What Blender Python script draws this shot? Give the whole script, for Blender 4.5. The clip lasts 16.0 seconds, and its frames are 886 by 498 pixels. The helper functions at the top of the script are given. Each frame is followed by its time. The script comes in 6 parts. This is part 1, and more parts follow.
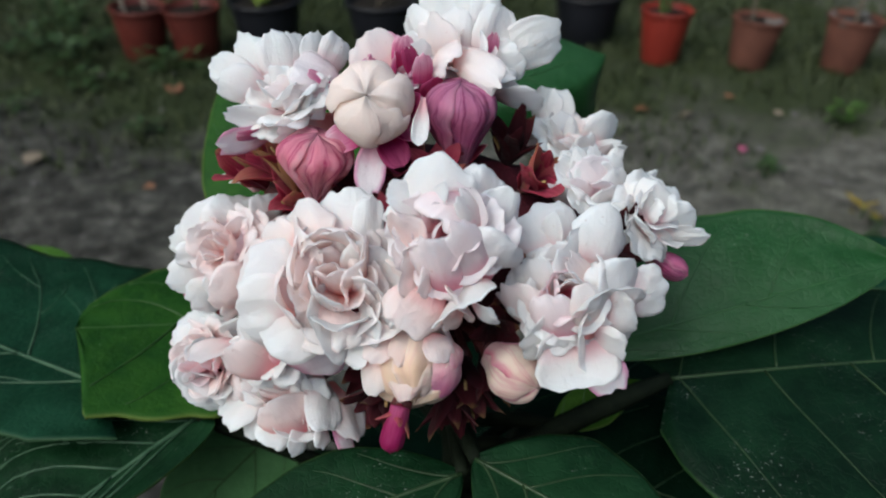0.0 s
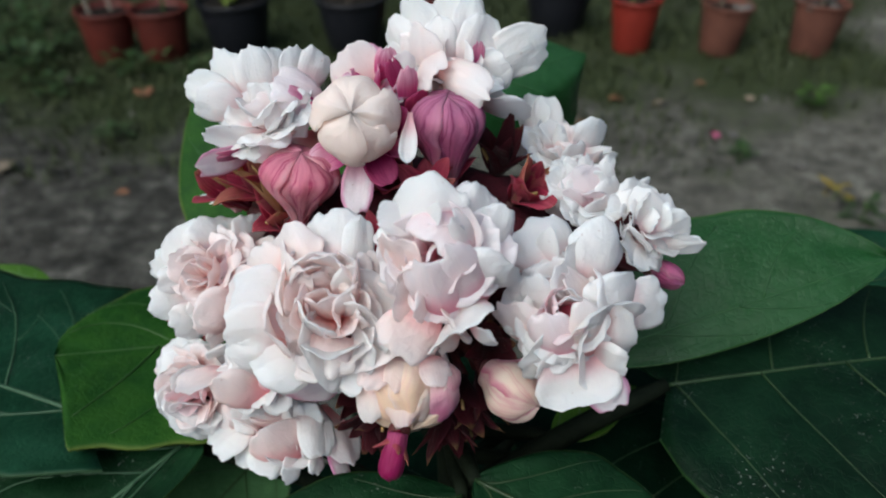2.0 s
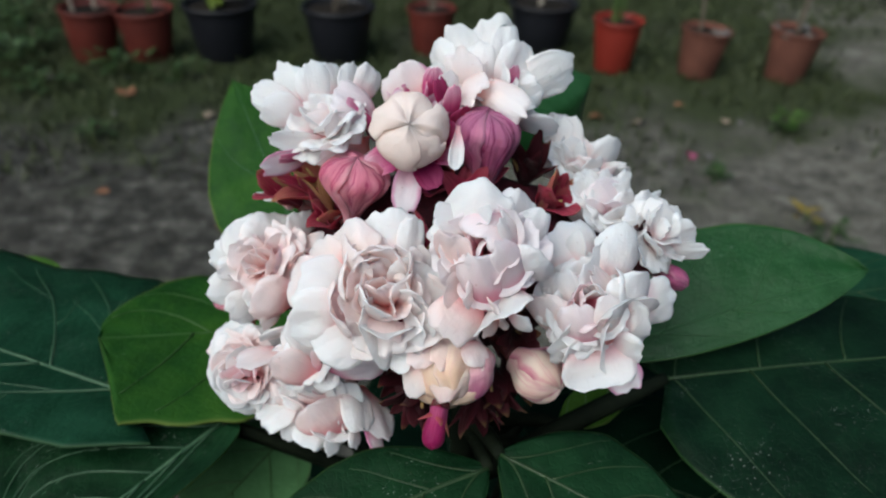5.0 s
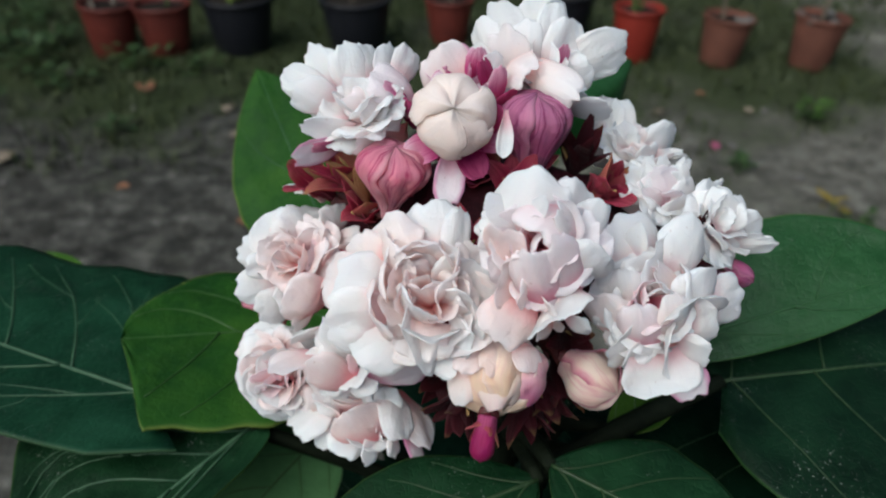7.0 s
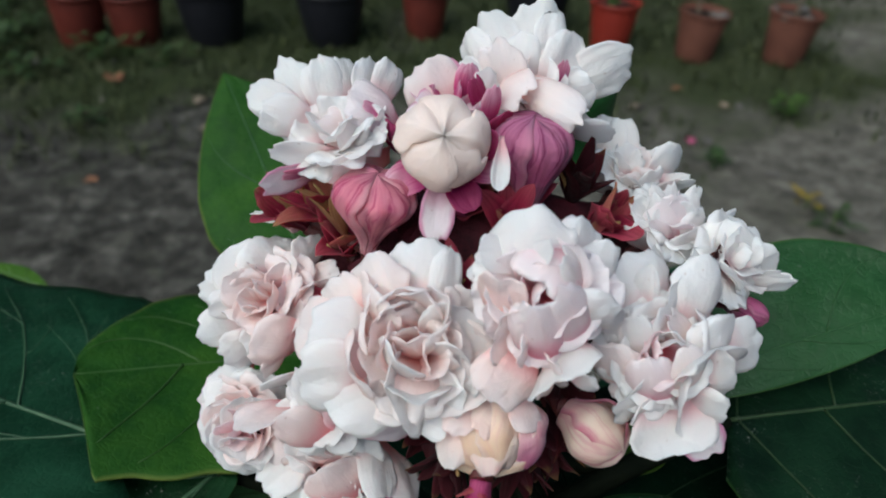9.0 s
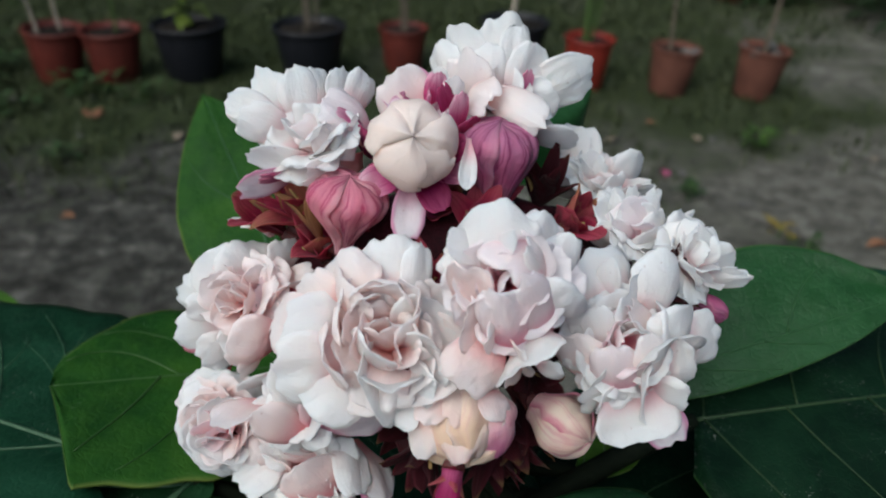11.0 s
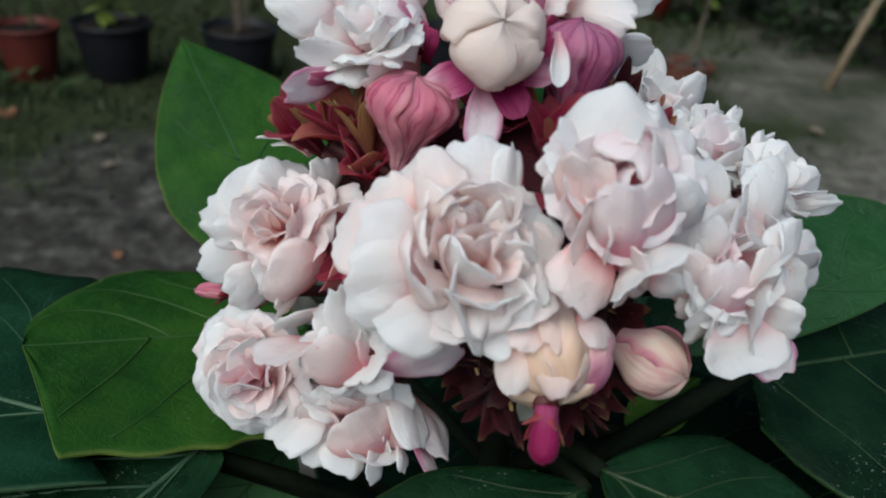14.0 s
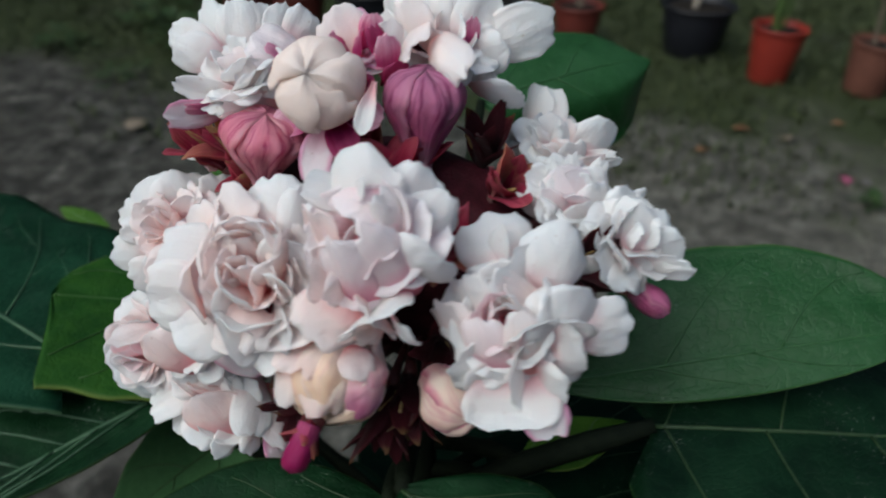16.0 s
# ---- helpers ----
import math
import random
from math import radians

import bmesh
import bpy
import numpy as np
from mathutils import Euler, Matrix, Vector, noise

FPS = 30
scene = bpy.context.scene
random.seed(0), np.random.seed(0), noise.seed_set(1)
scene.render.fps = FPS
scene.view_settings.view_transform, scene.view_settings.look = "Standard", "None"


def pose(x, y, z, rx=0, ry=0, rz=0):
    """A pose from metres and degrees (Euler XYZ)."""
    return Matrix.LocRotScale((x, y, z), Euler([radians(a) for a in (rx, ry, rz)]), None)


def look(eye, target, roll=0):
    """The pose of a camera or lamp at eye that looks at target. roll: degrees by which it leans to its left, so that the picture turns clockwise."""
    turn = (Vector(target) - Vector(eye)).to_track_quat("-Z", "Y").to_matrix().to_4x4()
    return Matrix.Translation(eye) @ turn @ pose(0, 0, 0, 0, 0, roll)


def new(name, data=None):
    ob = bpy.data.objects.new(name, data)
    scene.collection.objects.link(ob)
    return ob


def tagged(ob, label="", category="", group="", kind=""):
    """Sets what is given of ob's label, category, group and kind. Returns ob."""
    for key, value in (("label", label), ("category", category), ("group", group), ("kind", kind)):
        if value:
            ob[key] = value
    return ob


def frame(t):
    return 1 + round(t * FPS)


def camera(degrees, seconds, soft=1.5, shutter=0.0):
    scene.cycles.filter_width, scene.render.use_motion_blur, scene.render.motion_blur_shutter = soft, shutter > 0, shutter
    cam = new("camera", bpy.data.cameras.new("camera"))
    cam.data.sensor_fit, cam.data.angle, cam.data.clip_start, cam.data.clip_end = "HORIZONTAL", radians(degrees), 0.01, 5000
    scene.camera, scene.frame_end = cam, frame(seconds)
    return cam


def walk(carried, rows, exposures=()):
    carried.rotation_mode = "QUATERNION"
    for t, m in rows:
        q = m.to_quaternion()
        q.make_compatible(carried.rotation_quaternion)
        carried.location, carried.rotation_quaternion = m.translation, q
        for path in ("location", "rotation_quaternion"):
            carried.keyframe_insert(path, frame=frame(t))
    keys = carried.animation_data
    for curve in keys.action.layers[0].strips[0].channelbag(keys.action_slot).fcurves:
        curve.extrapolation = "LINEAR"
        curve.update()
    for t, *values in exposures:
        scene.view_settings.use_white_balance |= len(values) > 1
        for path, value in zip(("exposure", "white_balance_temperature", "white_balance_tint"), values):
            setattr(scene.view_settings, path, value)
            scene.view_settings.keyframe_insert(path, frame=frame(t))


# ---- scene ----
cam = camera(61.3, 16.0, soft=2.0, shutter=0.4)
PATH = [
    (0, (0.0085, 0.0022, 0.8481), (-0.091, 1.651, -0.280), -0.54),
    (0.5, (0.0018, 0.0112, 0.8455), (-0.066, 1.649, -0.300), 0.01),
    (1, (-0.0029, 0.0173, 0.8438), (-0.043, 1.649, -0.312), -0.03),
    (1.5, (0.0007, 0.0150, 0.8469), (-0.037, 1.650, -0.304), -0.64),
    (2, (0.0059, 0.0077, 0.8495), (-0.036, 1.649, -0.293), -1.45),
    (2.5, (0.0064, 0.0039, 0.8486), (-0.031, 1.650, -0.286), -0.67),
    (3, (0.0078, -0.0029, 0.8565), (-0.020, 1.665, -0.247), 0.03),
    (3.5, (-0.0041, -0.0027, 0.8543), (0.009, 1.656, -0.263), 1.54),
    (3.7, (-0.0074, -0.0003, 0.8559), (0.033, 1.662, -0.255), 2.55),
    (5.8, (-0.0030, -0.0114, 0.8570), (-0.002, 1.645, -0.264), 0.67),
    (6, (-0.0017, -0.0110, 0.8542), (-0.018, 1.648, -0.262), 0.67),
    (6.5, (-0.0084, -0.0096, 0.8550), (-0.043, 1.649, -0.261), 0.38),
    (7, (-0.0115, 0.0017, 0.8510), (-0.031, 1.648, -0.284), 0.51),
    (7.5, (-0.0108, 0.0067, 0.8532), (0.002, 1.651, -0.285), 1.00),
    (8, (-0.0152, 0.0084, 0.8508), (0.008, 1.654, -0.286), 2.10),
    (8.5, (-0.0168, 0.0159, 0.8485), (0.019, 1.655, -0.298), 2.11),
    (9, (-0.0137, 0.0183, 0.8494), (0.033, 1.652, -0.303), 1.84),
    (9.5, (-0.0132, 0.0126, 0.8501), (0.018, 1.649, -0.300), 1.80),
    (9.7, (-0.0105, 0.0100, 0.8508), (0.008, 1.652, -0.290), 1.62),
    (11.8, (-0.0176, 0.0133, 0.8350), (0.196, 1.702, -0.215), 5.10),
    (12, (-0.0241, 0.0147, 0.8274), (0.221, 1.700, -0.222), 6.31),
    (12.5, (-0.0315, 0.0133, 0.8237), (0.270, 1.719, -0.175), 6.85),
    (13, (-0.0360, 0.0187, 0.8231), (0.273, 1.711, -0.197), 6.56),
    (13.5, (-0.0371, 0.0210, 0.8207), (0.275, 1.704, -0.214), 6.40),
    (14, (-0.0340, 0.0183, 0.8241), (0.259, 1.706, -0.208), 5.73),
    (14.5, (-0.0290, 0.0154, 0.8236), (0.247, 1.696, -0.225), 5.25),
    (15, (-0.0214, 0.0104, 0.8276), (0.177, 1.700, -0.224), 4.32),
    (15.5, (-0.0053, 0.0158, 0.8297), (-0.060, 1.660, -0.307), 2.07),
    (15.6, (-0.0008, 0.0147, 0.8296), (-0.089, 1.660, -0.304), 2.37),
    (15.7, (0.0057, 0.0138, 0.8301), (-0.128, 1.659, -0.300), 2.51),
    (15.8, (0.0139, 0.0150, 0.8333), (-0.178, 1.657, -0.292), 2.29),
    (15.9, (0.0224, 0.0175, 0.8378), (-0.229, 1.653, -0.286), 1.54),
    (16, (0.0303, 0.0182, 0.8409), (-0.290, 1.636, -0.290), 1.09),
]
walk(cam, [(t, look(eye, target, roll)) for t, eye, target, roll in PATH],
     [(0, 1.00), (6, 1.03), (9, 0.92), (11.8, 0.86), (14.5, 0.76), (15.5, 0.70), (16, 0.80)])

cam.data.dof.use_dof = True
cam.data.dof.focus_distance = 0.130
cam.data.dof.aperture_fstop = 22.0

# ---- sky and light: open shade under a bright evening sky ----
world = bpy.data.worlds.new("sky")
scene.world = world
world.use_nodes = True
wn = world.node_tree
sky = wn.nodes.new("ShaderNodeTexSky")
sky.sky_type = 'NISHITA'
sky.sun_disc = False
sky.sun_elevation = radians(48)
sky.sun_rotation = radians(220)
sky.air_density, sky.dust_density, sky.ozone_density = 1.0, 3.0, 1.0
wn.links.new(sky.outputs[0], wn.nodes["Background"].inputs[0])
wn.nodes["Background"].inputs[1].default_value = 0.086
sun_data = bpy.data.lights.new("sun", 'SUN')
sun_data.energy, sun_data.angle, sun_data.color = 1.6, radians(60), (0.89, 0.98, 1.0)
sun = new("sun", sun_data)
sun.matrix_basis = look((-1.5, -1.7, 3.3), (0, 0.1, 0.7))
scene.cycles.max_bounces, scene.cycles.diffuse_bounces, scene.cycles.transmission_bounces = 16, 10, 12


# ---- material helpers ----
def material(name, rough=0.5, spec=0.4):
    m = bpy.data.materials.new(name)
    m.use_nodes = True
    b = m.node_tree.nodes["Principled BSDF"]
    b.inputs["Roughness"].default_value = rough
    b.inputs["Specular IOR Level"].default_value = spec
    return m, m.node_tree, b


def node(nt, kind, **kw):
    n = nt.nodes.new(kind)
    for k, v in kw.items():
        if k in n.inputs:
            n.inputs[k].default_value = v
    return n


def noise_tex(nt, vec, scale, detail=4.0, rough=0.55, distort=0.0):
    n = node(nt, "ShaderNodeTexNoise", Scale=scale, Detail=detail, Roughness=rough, Distortion=distort)
    if vec is not None:
        nt.links.new(vec, n.inputs["Vector"])
    return n


def ramp(nt, fac, stops):
    r = nt.nodes.new("ShaderNodeValToRGB")
    while len(r.color_ramp.elements) < len(stops):
        r.color_ramp.elements.new(0.5)
    for e, (p, c) in zip(r.color_ramp.elements, stops):
        e.position = p
        e.color = (*c, 1) if len(c) == 3 else c
    nt.links.new(fac, r.inputs[0])
    return r.outputs[0]


def mixc(nt, fac, a, b, blend='MIX'):
    m = nt.nodes.new("ShaderNodeMix")
    m.data_type, m.blend_type = 'RGBA', blend
    for sock, v in ((m.inputs[0], fac), (m.inputs[6], a), (m.inputs[7], b)):
        if isinstance(v, (int, float)):
            sock.default_value = v
        elif isinstance(v, tuple):
            sock.default_value = (*v, 1)
        else:
            nt.links.new(v, sock)
    return m.outputs[2]


def maths(nt, op, a, b=None, c=None):
    m = nt.nodes.new("ShaderNodeMath")
    m.operation = op
    for sock, v in zip(m.inputs, (a, b, c)):
        if v is None:
            continue
        if isinstance(v, (int, float)):
            sock.default_value = v
        else:
            nt.links.new(v, sock)
    return m.outputs[0]


def bump(nt, b, height, strength, dist):
    n = node(nt, "ShaderNodeBump", Strength=strength, Distance=dist)
    nt.links.new(height, n.inputs["Height"])
    nt.links.new(n.outputs[0], b.inputs["Normal"])


def coords(nt):
    t = nt.nodes.new("ShaderNodeTexCoord")
    uv = nt.nodes.new("ShaderNodeSeparateXYZ")
    nt.links.new(t.outputs["UV"], uv.inputs[0])
    return t, uv.outputs[0], uv.outputs[1]


def thin(nt, b, col, amount):
    """Lets some light through a petal or leaf."""
    tr = nt.nodes.new("ShaderNodeBsdfTranslucent")
    mx = nt.nodes.new("ShaderNodeMixShader")
    mx.inputs[0].default_value = amount
    if isinstance(col, tuple):
        tr.inputs[0].default_value = (*col, 1)
    else:
        nt.links.new(col, tr.inputs[0])
    out = nt.nodes["Material Output"]
    nt.links.new(b.outputs[0], mx.inputs[1])
    nt.links.new(tr.outputs[0], mx.inputs[2])
    nt.links.new(mx.outputs[0], out.inputs[0])


def petal_material(name, base, middle, edge, streak=None, amount=0.0, tip=None, rim=None, glow=(0.98, 0.68, 0.62), thin_lines=False, stray=None):
    m, nt, b = material(name, 0.55, 0.25)
    t, u, v = coords(nt)
    info = nt.nodes.new("ShaderNodeObjectInfo")
    wob = noise_tex(nt, t.outputs["Object"], 240, 3)
    vv = maths(nt, 'ADD', v, maths(nt, 'MULTIPLY', maths(nt, 'SUBTRACT', wob.outputs[0], 0.5), 0.30))
    vv = maths(nt, 'ADD', vv, maths(nt, 'MULTIPLY', maths(nt, 'SUBTRACT', info.outputs["Random"], 0.5), 0.20))
    col = ramp(nt, vv, [(0.17, base), (0.56, middle), (0.92, edge)] + ([(1.0, tip)] if tip else []))
    # faint lengthwise veins
    cb = nt.nodes.new("ShaderNodeCombineXYZ")
    nt.links.new(maths(nt, 'ADD', maths(nt, 'MULTIPLY', u, 5.5 if thin_lines else 11.0), maths(nt, 'MULTIPLY', wob.outputs[0], 0.7 if thin_lines else 1.6)), cb.inputs[0])
    nt.links.new(maths(nt, 'MULTIPLY', v, 0.6 if thin_lines else 1.3), cb.inputs[1])
    nt.links.new(maths(nt, 'MULTIPLY', info.outputs["Random"], 31.0), cb.inputs[2])
    vein = noise_tex(nt, cb.outputs[0], 1.0, 3, 0.6)
    if streak:
        if thin_lines:
            f = ramp(nt, vein.outputs[0], [(0.40, (0, 0, 0)), (0.47, (0.35, 0.35, 0.35)), (0.50, (1, 1, 1)), (0.53, (0.35, 0.35, 0.35)), (0.60, (0, 0, 0))])
        else:
            f = ramp(nt, vein.outputs[0], [(0.48, (0, 0, 0)), (0.60, (1, 1, 1))])
        s = nt.nodes.new("ShaderNodeSeparateColor")
        nt.links.new(f, s.inputs[0])
        col = mixc(nt, maths(nt, 'MULTIPLY', s.outputs[0], amount), col, streak)
    if rim:
        away = maths(nt, 'ABSOLUTE', maths(nt, 'SUBTRACT', u, 0.5))
        mr = nt.nodes.new("ShaderNodeMapRange")
        mr.inputs[1].default_value, mr.inputs[2].default_value = 0.33, 0.47
        nt.links.new(maths(nt, 'ADD', away, maths(nt, 'MULTIPLY', maths(nt, 'SUBTRACT', wob.outputs[0], 0.5), 0.25)), mr.inputs[0])
        col = mixc(nt, maths(nt, 'MULTIPLY', mr.outputs[0], 0.8), col, rim)
    tint = noise_tex(nt, t.outputs["Object"], 130, 3, 0.6)
    col = mixc(nt, maths(nt, 'MULTIPLY', maths(nt, 'SUBTRACT', tint.outputs[0], 0.35), 0.35), col, mixc(nt, 0.5, middle, glow))
    if stray:
        # some pieces have dried to another colour
        dried = ramp(nt, maths(nt, 'ADD', info.outputs["Random"], maths(nt, 'MULTIPLY', maths(nt, 'SUBTRACT', tint.outputs[0], 0.5), 1.2)), [(0.62, (0, 0, 0)), (0.95, (0.5, 0.5, 0.5))])
        s5 = nt.nodes.new("ShaderNodeSeparateColor")
        nt.links.new(dried, s5.inputs[0])
        col = mixc(nt, s5.outputs[0], col, stray)
    # tiny brown specks
    sp = noise_tex(nt, t.outputs["Object"], 900, 1)
    spot = ramp(nt, sp.outputs[0], [(0.76, (0, 0, 0)), (0.80, (1, 1, 1))])
    s2 = nt.nodes.new("ShaderNodeSeparateColor")
    nt.links.new(spot, s2.inputs[0])
    col = mixc(nt, maths(nt, 'MULTIPLY', s2.outputs[0], 0.35), col, (0.35, 0.16, 0.10))
    col = mixc(nt, 0.07, col, (0.02, 0.01, 0.01))
    nt.links.new(col, b.inputs["Base Color"])
    b.inputs["Sheen Weight"].default_value = 0.08
    hgt = maths(nt, 'ADD', maths(nt, 'MULTIPLY', vein.outputs[0], 0.7), maths(nt, 'MULTIPLY', wob.outputs[0], 0.5))
    crumple = noise_tex(nt, t.outputs["Object"], 420, 2, 0.5, 0.8)
    hgt = maths(nt, 'ADD', hgt, maths(nt, 'MULTIPLY', crumple.outputs[0], 1.1))
    bump(nt, b, hgt, 0.42, 0.0009)
    thin(nt, b, mixc(nt, 0.45, col, glow), 0.58)
    b.inputs["Subsurface Weight"].default_value = 0.12
    b.inputs["Subsurface Radius"].default_value = (1.0, 0.55, 0.45)
    b.inputs["Subsurface Scale"].default_value = 0.0012
    return m


PETAL_WHITE = petal_material("petal_white", (0.91, 0.54, 0.58), (0.935, 0.94, 0.93), (0.915, 0.955, 0.965), glow=(0.98, 0.90, 0.87))
PETAL_BLUSH = petal_material("petal_blush", (0.94, 0.34, 0.38), (0.965, 0.86, 0.835), (0.94, 0.95, 0.95), glow=(1.0, 0.78, 0.75))
PETAL_CREAM = petal_material("petal_cream", (0.95, 0.44, 0.42), (0.965, 0.90, 0.865), (0.94, 0.955, 0.955), glow=(1.0, 0.83, 0.80))
PETAL_LILAC = petal_material("petal_lilac", (0.92, 0.30, 0.45), (0.95, 0.89, 0.90), (0.93, 0.95, 0.96), glow=(1.0, 0.81, 0.82))
PETAL_FLUSH = petal_material("petal_flushed", (0.54, 0.03, 0.20), (0.70, 0.13, 0.35), (0.90, 0.66, 0.76), (0.46, 0.02, 0.17), 0.55, glow=(0.85, 0.22, 0.44), thin_lines=True)
WITHERED = petal_material("petal_withered", (0.30, 0.10, 0.05), (0.46, 0.24, 0.11), (0.55, 0.34, 0.17), (0.18, 0.05, 0.03), 0.5, glow=(0.6, 0.3, 0.12))
PETAL_TINGED = petal_material("petal_magenta_edged", (0.66, 0.10, 0.30), (0.93, 0.88, 0.91), (0.925, 0.94, 0.96), rim=(0.72, 0.22, 0.46), glow=(0.97, 0.70, 0.76))
HEART_PINK = petal_material("petal_pink_heart", (0.86, 0.12, 0.24), (0.96, 0.78, 0.80), (0.94, 0.94, 0.95), glow=(1.0, 0.66, 0.69))
HEART_PEACH = petal_material("petal_peach_heart", (0.95, 0.28, 0.24), (0.965, 0.84, 0.81), (0.95, 0.945, 0.94), glow=(1.0, 0.72, 0.68))
BUD_CREAM = petal_material("bud_cream", (0.96, 0.905, 0.87), (0.96, 0.90, 0.86), (0.93, 0.80, 0.76), glow=(0.98, 0.86, 0.78))
BUD_HALF = petal_material("bud_half_open", (0.94, 0.78, 0.60), (0.94, 0.88, 0.80), (0.93, 0.84, 0.83), (0.66, 0.24, 0.44), 0.20, rim=(0.94, 0.86, 0.83), thin_lines=True, glow=(0.97, 0.80, 0.68))
BUD_VIOLET = petal_material("bud_violet", (0.94, 0.78, 0.66), (0.88, 0.62, 0.68), (0.60, 0.16, 0.38), (0.54, 0.10, 0.30), 0.45, rim=(0.90, 0.72, 0.76), thin_lines=True)
BUD_TIPPED = petal_material("bud_tipped", (0.90, 0.76, 0.68), (0.94, 0.90, 0.79), (0.90, 0.64, 0.64), (0.58, 0.08, 0.24), 0.40, rim=(0.66, 0.14, 0.32), thin_lines=True, glow=(0.96, 0.78, 0.68))
BUD_PURPLE = petal_material("bud_purple", (0.70, 0.28, 0.46), (0.68, 0.18, 0.38), (0.84, 0.52, 0.56), (0.20, 0.005, 0.09), 0.90, rim=(0.72, 0.36, 0.50), glow=(0.62, 0.10, 0.30), thin_lines=True)
BUD_PINK = petal_material("bud_pink", (0.84, 0.38, 0.48), (0.92, 0.48, 0.55), (0.92, 0.56, 0.58), (0.44, 0.01, 0.13), 0.95, rim=(0.92, 0.60, 0.64), glow=(0.86, 0.26, 0.40), thin_lines=True)
MAGENTA = petal_material("magenta", (0.34, 0.010, 0.11), (0.44, 0.022, 0.15), (0.56, 0.10, 0.25), (0.24, 0.004, 0.07), 0.6, glow=(0.5, 0.02, 0.16), thin_lines=True)
SEPAL = petal_material("sepal_red", (0.16, 0.007, 0.026), (0.44, 0.030, 0.090), (0.58, 0.130, 0.170), (0.12, 0.005, 0.018), 0.50, tip=(0.46, 0.33, 0.14), rim=(0.46, 0.07, 0.12), glow=(0.65, 0.05, 0.13), stray=(0.46, 0.27, 0.12))
# maroon, taken near black: the shade between the flowers is in the colour
SEPAL_SHADED_MAROON = petal_material("sepal_shaded_maroon", (0.02, 0.002, 0.005), (0.055, 0.005, 0.011), (0.11, 0.012, 0.020), (0.02, 0.002, 0.004), 0.6, tip=(0.24, 0.12, 0.05), glow=(0.15, 0.01, 0.02))


def leaf_material(name, dark, mid, pale, edge, rough=0.52, spec=0.10, dust=0.22):
    m, nt, b = material(name, rough, spec)
    t, u, v = coords(nt)
    big = noise_tex(nt, t.outputs["Object"], 28, 4, 0.6, 0.6)
    fine = noise_tex(nt, t.outputs["Object"], 420, 3)
    col = ramp(nt, big.outputs[0], [(0.34, dark), (0.52, mid), (0.70, pale)])
    mott = noise_tex(nt, t.outputs["Object"], 140, 5, 0.65)
    col = mixc(nt, maths(nt, 'MULTIPLY', maths(nt, 'SUBTRACT', mott.outputs[0], 0.40), 1.6), col, pale)
    col = mixc(nt, maths(nt, 'MULTIPLY', fine.outputs[0], 0.55), col, dark)
    # net of small veins
    vo = node(nt, "ShaderNodeTexVoronoi", Scale=240.0)
    vo.feature = 'DISTANCE_TO_EDGE'
    wr = nt.nodes.new("ShaderNodeMix")
    wr.data_type = 'RGBA'
    wr.inputs[0].default_value = 0.015
    nt.links.new(t.outputs["Object"], wr.inputs[6])
    nt.links.new(noise_tex(nt, t.outputs["Object"], 160, 2).outputs["Color"], wr.inputs[7])
    nt.links.new(wr.outputs[2], vo.inputs["Vector"])
    net = ramp(nt, vo.outputs["Distance"], [(0.0, (1, 1, 1)), (0.09, (0, 0, 0))])
    s = nt.nodes.new("ShaderNodeSeparateColor")
    nt.links.new(net, s.inputs[0])
    col = mixc(nt, maths(nt, 'MULTIPLY', s.outputs[0], 0.16), col, pale)
    # pale rim of the blade: u is 0 on one margin and 1 on the other
    away = maths(nt, 'ABSOLUTE', maths(nt, 'SUBTRACT', u, 0.5))
    rim = nt.nodes.new("ShaderNodeMapRange")
    rim.inputs[1].default_value, rim.inputs[2].default_value = 0.484, 0.499
    nt.links.new(away, rim.inputs[0])
    col = mixc(nt, maths(nt, 'MULTIPLY', rim.outputs[0], 0.75), col, edge)
    # dust and pale specks
    sp = noise_tex(nt, t.outputs["Object"], 1700, 2)
    f = ramp(nt, sp.outputs[0], [(0.66, (0, 0, 0)), (0.72, (1, 1, 1))])
    s3 = nt.nodes.new("ShaderNodeSeparateColor")
    nt.links.new(f, s3.inputs[0])
    patch = ramp(nt, noise_tex(nt, t.outputs["Object"], 60, 2).outputs[0], [(0.50, (0, 0, 0)), (0.70, (1, 1, 1))])
    s4 = nt.nodes.new("ShaderNodeSeparateColor")
    nt.links.new(patch, s4.inputs[0])
    col = mixc(nt, maths(nt, 'MULTIPLY', maths(nt, 'MULTIPLY', s3.outputs[0], s4.outputs[0]), dust), col, (0.42, 0.45, 0.40))
    nt.links.new(col, b.inputs["Base Color"])
    rr = nt.nodes.new("ShaderNodeMapRange")
    rr.inputs[3].default_value, rr.inputs[4].default_value = rough - 0.06, rough + 0.16
    nt.links.new(big.outputs[0], rr.inputs[0])
    nt.links.new(rr.outputs[0], b.inputs["Roughness"])
    h = maths(nt, 'ADD', maths(nt, 'MULTIPLY', s.outputs[0], -0.25), maths(nt, 'MULTIPLY', fine.outputs[0], 0.8))
    h = maths(nt, 'ADD', h, maths(nt, 'MULTIPLY', mott.outputs[0], 2.0))
    bump(nt, b, h, 0.5, 0.0005)
    thin(nt, b, col, 0.12)
    return m


